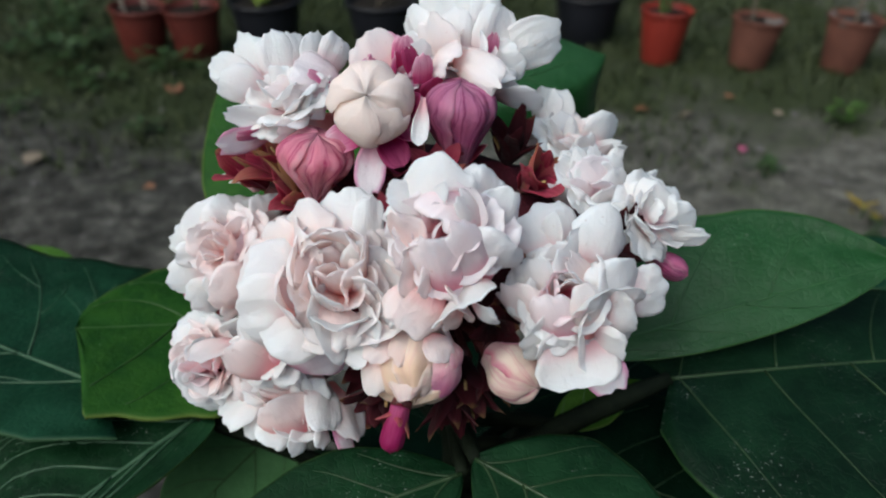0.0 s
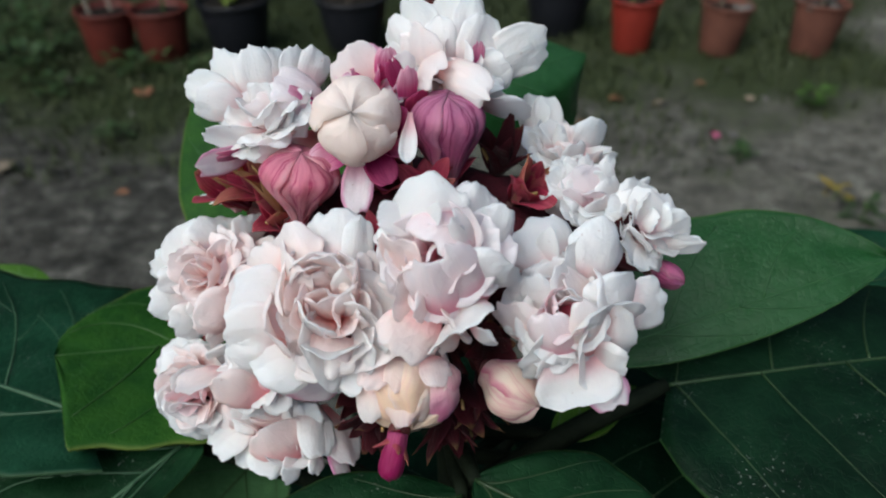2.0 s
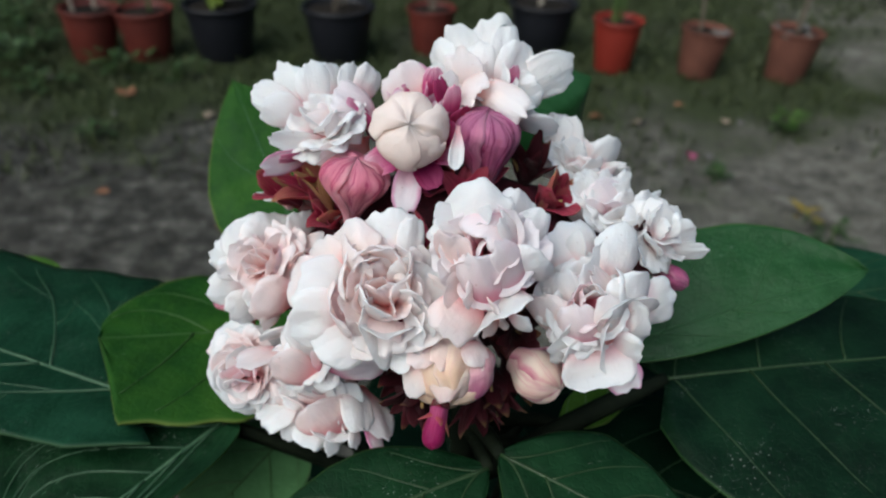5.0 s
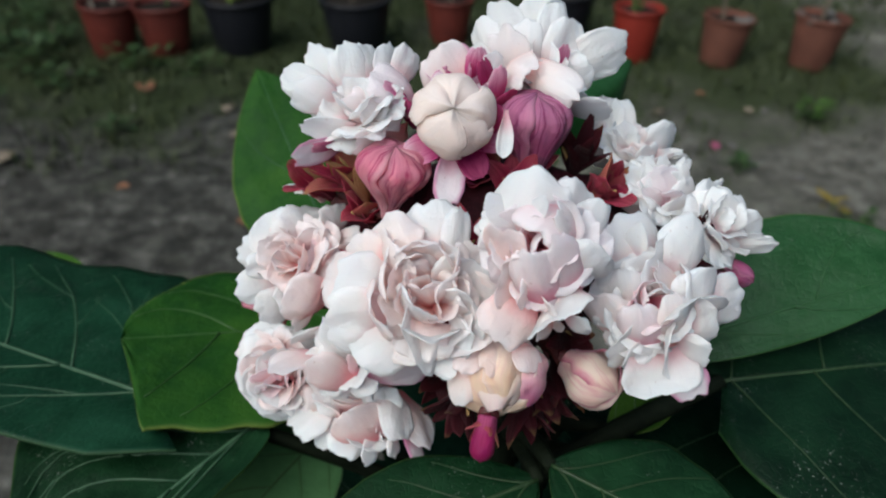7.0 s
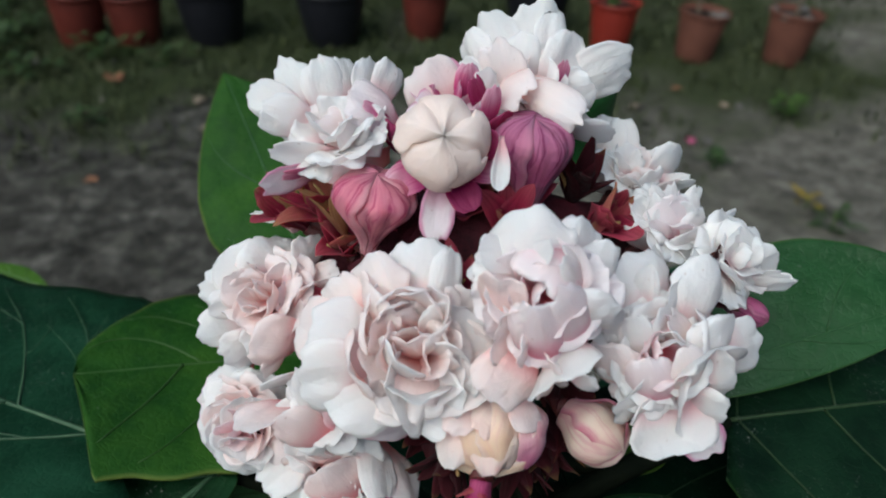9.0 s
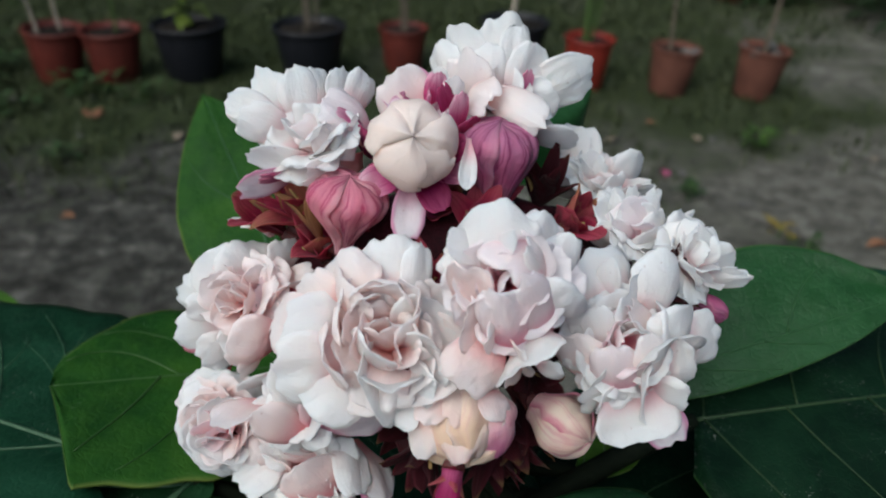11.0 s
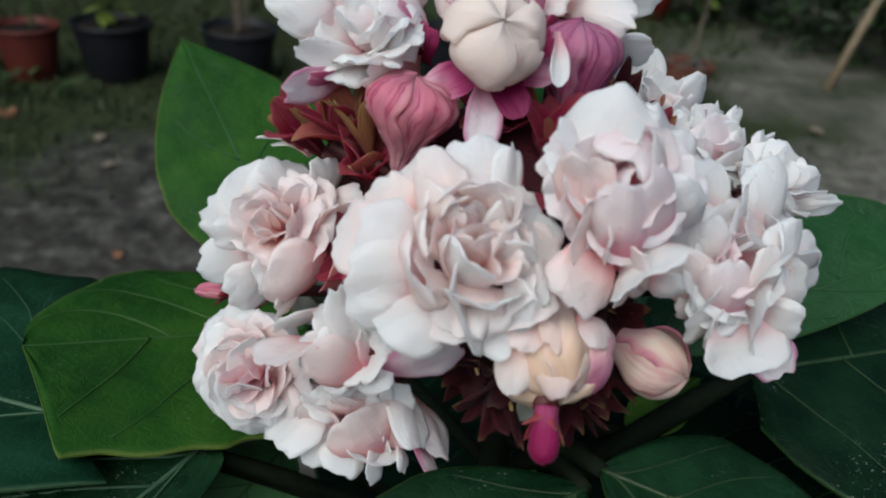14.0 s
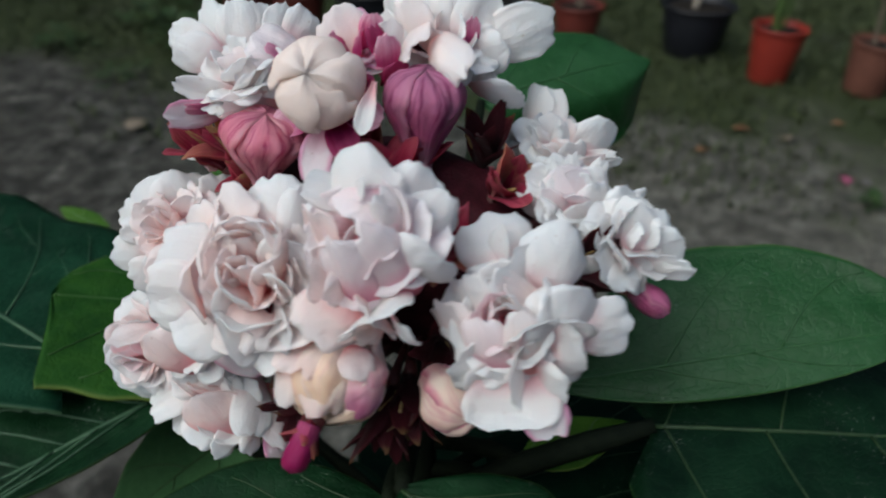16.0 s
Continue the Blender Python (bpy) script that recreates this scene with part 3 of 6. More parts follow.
def lay(made, mat, foot, tip, width, bow, cup):
    """One petal of a flower, in millimetres to the right, up and towards the viewer from its middle: from foot to tip, arched outwards by bow,
    and rolled across by cup radians, its margins forward (above 0) or back (below)."""
    body, c, rng = made
    foot, tip = Vector(foot), Vector(tip)
    width *= 0.0012
    cup *= 0.8
    bow *= 0.7
    mid = (foot + tip) / 2
    chord = tip - foot
    out = mid - Vector((0, 0, -7)) + Vector((0, 0, 3.5))
    out = (out - chord * (out.dot(chord) / chord.length_squared)).normalized()
    knee = mid + out * bow * 2
    seed = Vector((rng.uniform(-50, 50), rng.uniform(-50, 50), rng.uniform(-50, 50)))
    nu, nv = 15, 19
    phi = max(0.15, abs(cup) * 1.25)
    lip = rng.uniform(-0.05, 0.20)
    roll_l, roll_r = rng.uniform(-0.10, 0.35), rng.uniform(-0.10, 0.35)
    skew = rng.uniform(-0.12, 0.12)
    notch = rng.uniform(-0.02, 0.07)
    blunt = rng.uniform(2.6, 4.2)

    def world(p):
        return c + (p.x * RIGHT + p.y * UP + p.z * NEAR) * 0.001

    o3 = out.x * RIGHT + out.y * UP + out.z * NEAR
    front, back, uvs = [], [], []
    length = chord.length * 0.001
    for j in range(nv):
        v = 1 - (1 - j / (nv - 1)) ** 1.7
        p0 = (1 - v) ** 2 * foot + 2 * v * (1 - v) * knee + v * v * tip
        tg = 2 * (1 - v) * (knee - foot) + 2 * v * (tip - knee)
        t3 = (tg.x * RIGHT + tg.y * UP + tg.z * NEAR).normalized()
        m = (o3 - t3 * o3.dot(t3)).normalized()
        s = m.cross(t3)
        w = 0.50 + 0.50 * smooth01(v / 0.66)
        if v > 0.60:
            w *= max(0.0, 1 - ((v - 0.60) / 0.40) ** blunt) ** 0.52
        w = max(w * width * 0.5, width * 0.03)
        o = world(p0)
        for i in range(nu):
            u = -1 + 2 * i / (nu - 1)
            ul = u * w / (width * 0.5)
            across = w * math.sin(u * phi) / phi
            lift = w * (1 - math.cos(u * phi)) / phi * (1 if cup > 0 else -1)
            q = noise.noise(seed + Vector((ul * 1.2, v * 1.6, 0)))
            q2 = noise.noise(seed + Vector((ul * 2.8, v * 3.6, 7)))
            lift += width * (0.13 * q + 0.075 * q2 * (0.2 + abs(ul))) * v
            lift += width * lip * max(0.0, v - 0.7) ** 2 * 4
            lift += width * 0.020 * noise.noise(seed + Vector((ul * 6.0, v * 7.0, 21))) * v * (0.4 + abs(ul))
            lift -= 0.45 * w * (roll_r if u > 0 else roll_l) * (max(0.0, abs(u) - 0.5) / 0.5) ** 2 * v
            frill = 1 + 0.06 * noise.noise(seed + Vector((5.0 if u > 0 else -5.0, v * 9.0, 2))) * abs(u)
            p = o + s * (across * frill + skew * width * v * v) + m * lift
            p = p + t3 * (length * (0.09 * q2 + 0.035 * noise.noise(seed + Vector((ul * 8, 3, v))) - notch * max(0, 1 - 3 * ul * ul)) * smooth01((v - 0.7) / 0.3))
            tk = 0.00042 * (1.1 - 0.85 * max(abs(u) ** 4, v ** 6))
            front.append(p)
            back.append(p - m * tk)
            uvs.append((i / (nu - 1), v))
    link("petal", shell("petal", front, back, nu, nv, uvs), mat, body)


f = flower(11, (-0.0150, 0.1004, 0.7724), (0.00, 0.00, 1.00), 0.0118, [PETAL_CREAM, HEART_PEACH], 9, "creamy blush double flower, fully open")
lay(f, PETAL_WHITE, (-0.1, 4.1, -5.0), (-0.1, 17.3, -3.0), 9.1, 3.0, -0.6)
lay(f, PETAL_CREAM, (-3.2, 3.2, -5.0), (-7.7, 14.6, -2.0), 9.8, 4.0, -0.6)
lay(f, PETAL_CREAM, (-5.8, 3.2, -5.0), (-13.4, 10.8, -4.0), 7.4, 3.0, -0.5)
lay(f, PETAL_BLUSH, (-7.6, 1.4, -5.0), (-18.4, 3.7, -7.0), 8.9, 3.0, 0.3)
lay(f, PETAL_WHITE, (-4.0, 1.4, -5.0), (-15.7, 4.2, -1.0), 9.7, 3.0, -0.4)
lay(f, PETAL_WHITE, (-3.1, -2.1, -5.0), (-18.2, -3.3, -1.0), 10.5, 3.5, -0.3)
lay(f, PETAL_WHITE, (-3.1, -3.0, -5.0), (-12.1, -11.0, -2.0), 10.7, 3.0, -0.3)
lay(f, PETAL_CREAM, (-0.0, -2.9, -5.0), (1.6, -10.9, -1.0), 16.2, 1.0, 0.5)
lay(f, PETAL_WHITE, (-1.3, -2.9, -5.0), (-4.4, -7.2, 2.0), 12.4, 1.5, 0.6)
lay(f, PETAL_WHITE, (0.4, -2.9, -5.0), (7.3, -9.2, 0.0), 10.1, 1.5, 0.5)
lay(f, PETAL_WHITE, (3.4, 1.5, -5.0), (4.8, 16.0, -1.0), 5.1, 2.0, -0.5)
lay(f, PETAL_WHITE, (2.1, -0.2, -5.0), (8.6, 6.9, 0.0), 11.0, 1.5, 0.5)
lay(f, PETAL_WHITE, (1.7, -2.0, -5.0), (9.0, -1.8, 1.0), 10.9, 1.5, 0.6)
lay(f, PETAL_CREAM, (-4.1, 3.2, -5.0), (-5.7, 10.5, 2.0), 10.3, 3.0, -0.5)
lay(f, PETAL_CREAM, (-1.5, 6.7, -5.0), (-2.0, 10.7, 4.5), 7.7, 1.0, -0.7)
lay(f, PETAL_CREAM, (1.2, 5.0, -5.0), (1.1, 9.2, 5.0), 7.2, 1.0, -0.7)
lay(f, PETAL_CREAM, (-6.7, 2.7, -5.0), (-7.8, 5.7, 3.5), 9.7, 1.5, -0.6)
lay(f, PETAL_CREAM, (2.9, 4.2, -5.0), (3.7, 9.2, 4.0), 6.5, 1.0, -0.6)
lay(f, PETAL_CREAM, (-2.8, 5.0, -5.0), (-3.2, 6.9, 5.5), 4.8, 1.5, -0.4)
lay(f, PETAL_WHITE, (-3.1, -3.0, -5.0), (-2.3, -0.3, 6.5), 7.9, 1.0, -0.6)
lay(f, PETAL_CREAM, (-8.4, -2.1, -5.0), (-8.8, -1.2, 4.0), 9.7, 2.0, -0.6)
lay(f, HEART_PEACH, (-0.5, -2.0, -5.0), (-1.0, 2.7, 5.0), 6.4, 1.0, -0.6)
lay(f, PETAL_WHITE, (-0.4, -6.4, -5.0), (-0.3, -5.3, 5.0), 9.6, 1.0, -0.7)
lay(f, PETAL_CREAM, (3.9, 1.5, -5.0), (4.6, 6.0, 4.5), 8.9, 1.0, -0.7)

f = flower(12, (0.0033, 0.1005, 0.7840), (0.00, 0.00, 1.00), 0.0105, [PETAL_LILAC, HEART_PINK], 7, "pale lilac-pink double flower")
lay(f, PETAL_WHITE, (-1.8, -0.4, -5.0), (-3.2, 11.6, 0.0), 12.6, 4.0, -0.8)
lay(f, PETAL_WHITE, (2.5, 1.4, -5.0), (5.7, 10.7, -3.0), 7.8, 3.0, -0.5)
lay(f, PETAL_WHITE, (3.8, -1.9, -5.0), (10.0, 7.5, -3.0), 7.8, 3.0, -0.5)
lay(f, PETAL_WHITE, (3.8, -4.4, -5.0), (11.1, -1.1, -1.0), 11.3, 3.0, -0.5)
lay(f, PETAL_WHITE, (7.5, -0.6, -5.0), (1.1, 6.4, 4.5), 4.7, 1.5, -0.4)
lay(f, PETAL_WHITE, (-3.4, 1.3, -5.0), (-0.1, 7.0, 4.5), 3.4, 1.0, 0.2)
lay(f, PETAL_WHITE, (-2.2, 3.0, -5.0), (-9.7, 6.8, 1.0), 4.9, 1.0, 0.2)
lay(f, PETAL_WHITE, (-0.1, 3.9, -5.0), (-10.6, 3.7, -4.0), 5.8, 2.0, -0.3)
lay(f, HEART_PEACH, (-4.1, -6.6, -5.0), (-7.3, 3.3, 3.5), 6.8, 1.5, -0.3)
lay(f, PETAL_BLUSH, (-1.2, -3.7, -5.0), (-7.9, -6.3, 1.0), 10.2, 1.0, 0.5)
lay(f, PETAL_BLUSH, (-2.0, -6.2, -5.0), (-7.2, -16.5, -3.0), 9.0, 2.0, -0.2)
lay(f, PETAL_LILAC, (1.0, -11.1, -5.0), (-2.4, -0.4, 5.5), 7.2, 3.0, -0.8)
lay(f, PETAL_LILAC, (6.8, -7.7, -5.0), (0.4, 0.4, 5.5), 6.4, 2.5, -0.7)
lay(f, PETAL_LILAC, (3.6, 7.2, -5.0), (-1.7, 1.2, 5.5), 9.1, 3.0, -0.8)
lay(f, PETAL_BLUSH, (-2.4, -9.1, -5.0), (-3.6, -0.9, 4.5), 3.2, 1.5, -0.6)
lay(f, PETAL_BLUSH, (-1.6, -3.7, -5.0), (-4.2, -9.1, 3.0), 5.4, 1.5, -0.4)
lay(f, PETAL_WHITE, (2.6, -7.0, -5.0), (1.2, -10.2, 3.0), 10.9, 2.0, 0.7)
lay(f, PETAL_CREAM, (1.4, -8.6, -5.0), (3.8, -12.4, -2.0), 11.0, 1.5, 0.3)
lay(f, PETAL_CREAM, (2.2, -10.3, -5.0), (-0.9, -14.9, -3.0), 6.6, 1.5, 0.3)
lay(f, PETAL_WHITE, (3.9, -11.1, -5.0), (8.5, -14.0, -3.0), 6.6, 1.5, -0.2)

f = flower(13, (0.0236, 0.1025, 0.7711), (0.15, 0.00, 1.00), 0.0105, [PETAL_WHITE, HEART_PINK], 10, "white double flower with a pink cupped centre")
lay(f, PETAL_WHITE, (-0.3, 3.4, -5.0), (-5.7, 15.5, -4.0), 10.4, 3.0, -0.4)
lay(f, PETAL_WHITE, (3.4, 2.5, -5.0), (6.7, 14.8, -1.0), 10.2, 4.0, -0.6)
lay(f, PETAL_WHITE, (-2.1, 4.2, -5.0), (-2.9, 13.2, 0.0), 3.5, 1.0, 0.2)
lay(f, PETAL_WHITE, (1.6, 2.5, -5.0), (-1.5, 9.4, 2.0), 9.0, 1.5, 0.3)
lay(f, PETAL_WHITE, (4.9, -3.8, -5.0), (9.9, 6.1, -1.0), 13.3, 4.0, -0.6)
lay(f, PETAL_WHITE, (5.3, -2.9, -5.0), (11.9, -3.7, -2.0), 10.3, 3.0, -0.4)
lay(f, PETAL_WHITE, (3.5, -3.8, -5.0), (6.0, 2.2, 3.0), 12.8, 1.0, 0.7)
lay(f, PETAL_WHITE, (-3.8, -2.1, -5.0), (-7.8, 5.3, 0.0), 5.4, 1.5, -0.4)
lay(f, PETAL_WHITE, (-2.0, -3.9, -5.0), (-6.0, 5.7, 3.0), 4.9, 1.5, -0.3)
lay(f, PETAL_BLUSH, (-2.8, -7.5, -5.0), (-10.0, 1.1, 1.0), 8.2, 2.0, -0.6)
lay(f, PETAL_LILAC, (0.4, -9.8, -5.0), (-4.2, 0.3, 4.5), 7.1, 2.5, -0.7)
lay(f, PETAL_CREAM, (6.7, -2.0, -5.0), (-1.2, 6.3, 3.5), 3.6, 1.0, 0.4)
lay(f, PETAL_CREAM, (4.5, -8.8, -5.0), (1.5, 1.6, 5.0), 5.2, 2.0, -0.6)
lay(f, PETAL_WHITE, (7.6, -0.2, -5.0), (4.8, 1.5, 4.5), 10.1, 1.0, -0.7)
lay(f, PETAL_WHITE, (0.8, -4.8, -5.0), (-7.3, -7.0, 0.0), 9.6, 1.5, 0.3)
lay(f, PETAL_WHITE, (1.7, -4.8, -5.0), (1.6, -10.8, 1.0), 11.3, 2.0, 0.4)
lay(f, PETAL_WHITE, (3.5, -5.7, -5.0), (10.2, -9.7, -1.0), 6.9, 2.0, -0.3)
lay(f, PETAL_WHITE, (-0.1, -6.6, -5.0), (-4.2, -12.5, -3.0), 9.9, 2.0, 0.3)
lay(f, PETAL_WHITE, (1.3, -6.6, -5.0), (2.6, -16.3, -3.0), 12.6, 2.0, 0.3)
lay(f, PETAL_TINGED, (3.6, -7.5, -5.0), (8.7, -17.5, -4.0), 6.4, 2.0, -0.2)
lay(f, PETAL_WHITE, (7.1, -0.2, -5.0), (18.4, 0.5, -8.0), 8.0, 2.0, -0.3)
lay(f, PETAL_LILAC, (0.8, -3.9, -5.0), (-7.9, -5.4, -3.0), 8.0, 2.0, -0.3)

f = flower(14, (0.0413, 0.1237, 0.7743), (0.55, 0.25, 0.80), 0.0085, [PETAL_WHITE, PETAL_WHITE], 4, "white open flower at the edge of the head")
lay(f, PETAL_WHITE, (-1.4, -6.8, -5.0), (-2.1, 6.8, 0.0), 9.2, 3.0, -0.6)
lay(f, PETAL_WHITE, (0.1, -3.1, -5.0), (7.3, 1.1, -2.0), 7.6, 2.0, -0.3)
lay(f, PETAL_WHITE, (0.1, -3.7, -5.0), (7.5, -2.5, 1.0), 3.2, 1.0, 0.3)
lay(f, PETAL_WHITE, (0.1, -4.7, -5.0), (9.9, -4.3, 0.0), 3.8, 1.0, -0.3)
lay(f, PETAL_WHITE, (1.1, -2.1, -5.0), (-9.2, 1.3, 2.0), 3.3, 1.0, 0.3)
lay(f, PETAL_WHITE, (1.2, -4.7, -5.0), (3.7, 5.6, -4.0), 7.2, 2.0, -0.4)
lay(f, PETAL_WHITE, (-1.9, -4.7, -5.0), (-6.0, 5.9, -3.0), 7.1, 2.0, -0.4)
lay(f, PETAL_WHITE, (1.2, -5.7, -5.0), (2.9, -7.6, -3.0), 7.1, 2.0, -0.3)
lay(f, PETAL_WHITE, (-0.9, -5.7, -5.0), (-7.9, -4.6, 0.0), 6.0, 2.0, -0.3)

f = flower(24, (0.0306, 0.1294, 0.7781), (0.40, 0.45, 0.80), 0.0080, [PETAL_WHITE, PETAL_LILAC], 4, "white ragged flower, petals upright")
lay(f, PETAL_WHITE, (1.2, -5.0, -5.0), (-6.6, 3.7, 0.0), 5.6, 1.5, -0.4)
lay(f, PETAL_WHITE, (1.2, -5.0, -5.0), (-4.4, 4.9, 1.0), 3.0, 1.0, 0.3)
lay(f, PETAL_LILAC, (2.3, -5.0, -5.0), (-3.0, 3.6, 3.0), 7.9, 2.0, -0.6)
lay(f, PETAL_WHITE, (2.3, -5.0, -5.0), (-0.5, 5.5, -1.0), 3.5, 1.0, 0.3)
lay(f, PETAL_WHITE, (3.3, -5.0, -5.0), (2.6, 5.7, 0.0), 4.6, 1.5, -0.4)
lay(f, PETAL_WHITE, (3.9, -5.0, -5.0), (3.0, 1.8, 2.0), 5.5, 1.5, -0.5)
lay(f, PETAL_WHITE, (4.4, -3.9, -5.0), (11.7, 2.3, -2.0), 2.5, 1.0, -0.2)
lay(f, PETAL_WHITE, (0.2, -5.6, -5.0), (-8.6, -1.2, 2.0), 5.0, 1.5, -0.4)
lay(f, PETAL_WHITE, (4.4, -5.0, -5.0), (6.8, -0.4, -1.0), 7.2, 2.0, -0.4)
lay(f, PETAL_LILAC, (0.2, -5.0, -5.0), (-5.4, -0.7, 3.0), 4.4, 1.5, -0.4)
lay(f, PETAL_WHITE, (2.3, -5.5, -5.0), (0.2, -2.1, 4.0), 4.9, 1.5, -0.5)
lay(f, PETAL_WHITE, (0.0, -1.0, -5.0), (-4.2, 6.0, 1.0), 2.4, 1.0, -0.2)
lay(f, PETAL_WHITE, (0.5, -1.0, -5.0), (-1.6, 6.6, 1.5), 2.1, 1.0, 0.2)
lay(f, PETAL_WHITE, (1.0, -1.0, -5.0), (3.8, 6.4, 0.0), 2.8, 1.0, -0.3)
lay(f, PETAL_WHITE, (0.5, -3.0, -5.0), (-4.5, 1.0, 2.0), 4.4, 1.5, -0.4)

f = flower(16, (0.0265, 0.1448, 0.7804), (0.40, 0.55, 0.65), 0.0080, [PETAL_WHITE, PETAL_BLUSH], 4, "white ragged flower, petals upright")
lay(f, PETAL_WHITE, (3.2, -4.5, -5.0), (7.6, 5.2, -1.0), 7.7, 2.0, -0.4)
lay(f, PETAL_WHITE, (4.3, -3.3, -5.0), (11.7, -2.2, 0.0), 2.6, 1.0, 0.2)
lay(f, PETAL_WHITE, (0.9, -4.5, -5.0), (-3.1, 4.2, 1.0), 5.4, 1.5, -0.3)
lay(f, PETAL_WHITE, (3.2, -4.5, -5.0), (3.0, 3.8, -1.0), 6.6, 2.0, -0.4)
lay(f, PETAL_WHITE, (-0.2, -5.1, -5.0), (-7.6, 0.8, 1.0), 7.6, 2.0, -0.4)
lay(f, PETAL_CREAM, (0.9, -5.6, -5.0), (-3.0, -2.0, 3.0), 5.4, 2.0, -0.6)
lay(f, PETAL_WHITE, (3.2, -5.6, -5.0), (1.8, -0.8, 3.0), 4.8, 1.5, -0.5)
lay(f, PETAL_BLUSH, (4.3, -5.6, -5.0), (6.0, -2.8, 2.0), 5.4, 1.5, -0.4)
lay(f, PETAL_WHITE, (-2.5, -3.5, -5.0), (-4.0, 10.1, -2.0), 8.3, 2.0, -0.4)
lay(f, PETAL_WHITE, (-3.0, -3.0, -5.0), (-9.5, 1.5, 1.0), 5.5, 2.0, -0.3)
lay(f, PETAL_WHITE, (-4.0, 0.0, -5.0), (-3.5, 9.0, -1.0), 4.5, 1.5, -0.3)
lay(f, PETAL_BLUSH, (-2.0, -5.0, -5.0), (-1.5, -1.5, 3.0), 4.8, 1.5, 0.4)
lay(f, PETAL_WHITE, (3.0, -2.0, -5.0), (10.5, -2.0, 0.0), 2.4, 1.0, -0.2)

f = flower(17, (0.0051, 0.1443, 0.7979), (0.12, 0.60, 0.75), 0.0105, [PETAL_WHITE, PETAL_CREAM], 5, "white flower on the crown of the head")
lay(f, PETAL_WHITE, (1.3, -4.1, -5.0), (0.2, 15.6, -3.0), 9.3, 2.0, -0.4)
lay(f, PETAL_WHITE, (-0.8, -2.0, -5.0), (-8.8, 11.7, -2.0), 6.9, 2.0, -0.4)
lay(f, PETAL_WHITE, (-3.9, -2.1, -5.0), (-12.6, 8.3, -2.0), 6.3, 2.0, -0.4)
lay(f, PETAL_WHITE, (2.4, -4.0, -5.0), (4.4, 12.6, -3.0), 7.2, 2.0, -0.4)
lay(f, PETAL_WHITE, (-1.8, -4.1, -5.0), (-3.1, 7.8, 2.0), 6.2, 2.0, -0.5)
lay(f, PETAL_CREAM, (-3.9, -5.7, -5.0), (-6.8, 5.3, 3.5), 8.6, 2.0, -0.5)
lay(f, PETAL_WHITE, (2.4, -5.1, -5.0), (5.6, 8.4, 2.0), 7.4, 2.0, -0.3)
lay(f, PETAL_FLUSH, (2.6, -4.0, -5.0), (4.9, 2.9, 3.0), 2.6, 1.0, 0.3)
lay(f, PETAL_WHITE, (2.3, -2.0, -5.0), (17.6, 5.7, -2.0), 8.8, 2.0, -0.3)
lay(f, PETAL_WHITE, (1.3, -3.0, -5.0), (11.2, -0.8, 0.0), 7.9, 2.0, -0.3)
lay(f, PETAL_CREAM, (-2.4, 0.0, -3.0), (6.2, -9.8, 11.5), 7.0, 4.5, -0.7)
lay(f, PETAL_CREAM, (-3.5, 0.0, -3.0), (-3.4, -6.2, 10.5), 7.4, 4.0, -0.7)
lay(f, PETAL_WHITE, (5.0, -7.6, -5.0), (14.8, -9.3, 0.0), 7.6, 2.0, -0.3)
lay(f, PETAL_WHITE, (2.4, -5.1, -5.0), (9.9, -6.2, -1.0), 8.2, 2.0, -0.3)
lay(f, PETAL_WHITE, (-6.0, -3.2, -5.0), (-13.0, 3.5, -3.0), 6.2, 2.0, -0.3)

f = flower(18, (-0.0306, 0.1339, 0.7928), (-0.30, 0.50, 0.80), 0.0095, [PETAL_WHITE, PETAL_WHITE], 4, "white flower with magenta-flushed lower petals")
lay(f, PETAL_WHITE, (-2.7, 1.2, -5.0), (-13.6, 6.8, -2.0), 6.0, 2.0, -0.4)
lay(f, PETAL_WHITE, (-1.6, -0.2, -5.0), (-10.8, 3.9, 1.0), 6.6, 2.0, -0.4)
lay(f, PETAL_WHITE, (-2.7, 2.2, -5.0), (-7.9, 12.4, -3.0), 6.2, 2.0, -0.4)
lay(f, PETAL_WHITE, (0.3, 1.8, -5.0), (-2.6, 11.7, 0.0), 6.9, 2.0, -0.4)
lay(f, PETAL_WHITE, (3.3, 3.4, -5.0), (1.6, 12.8, -3.0), 4.4, 1.5, -0.3)
lay(f, PETAL_WHITE, (5.3, 3.4, -5.0), (6.3, 12.7, -3.0), 5.9, 1.5, -0.3)
lay(f, PETAL_WHITE, (7.2, 3.4, -5.0), (11.1, 12.4, -4.0), 5.9, 1.5, -0.3)
lay(f, PETAL_LILAC, (12.3, -1.0, -5.0), (3.8, 6.6, 1.0), 8.1, 2.0, -0.3)
lay(f, PETAL_FLUSH, (11.8, -0.5, -5.0), (5.8, 4.1, 1.6), 2.1, 1.0, 0.2)
lay(f, PETAL_BLUSH, (6.8, -2.1, -5.0), (-1.0, 1.5, 2.5), 5.8, 1.5, -0.3)
lay(f, PETAL_CREAM, (6.4, -3.6, -5.0), (2.3, -0.4, 3.0), 5.6, 1.5, 0.4)
lay(f, PETAL_WHITE, (3.4, -4.1, -5.0), (-8.8, -4.1, 3.0), 4.1, 1.5, 0.3)
lay(f, PETAL_TINGED, (-1.1, -5.7, -5.0), (-10.8, -10.5, 1.0), 5.7, 1.5, -0.2)
lay(f, PETAL_FLUSH, (-1.1, -5.7, -5.0), (-7.2, -8.6, 1.5), 2.8, 1.0, -0.2)
lay(f, PETAL_CREAM, (10.3, -3.7, -5.0), (-0.1, -8.7, 4.0), 5.7, 2.0, 0.3)
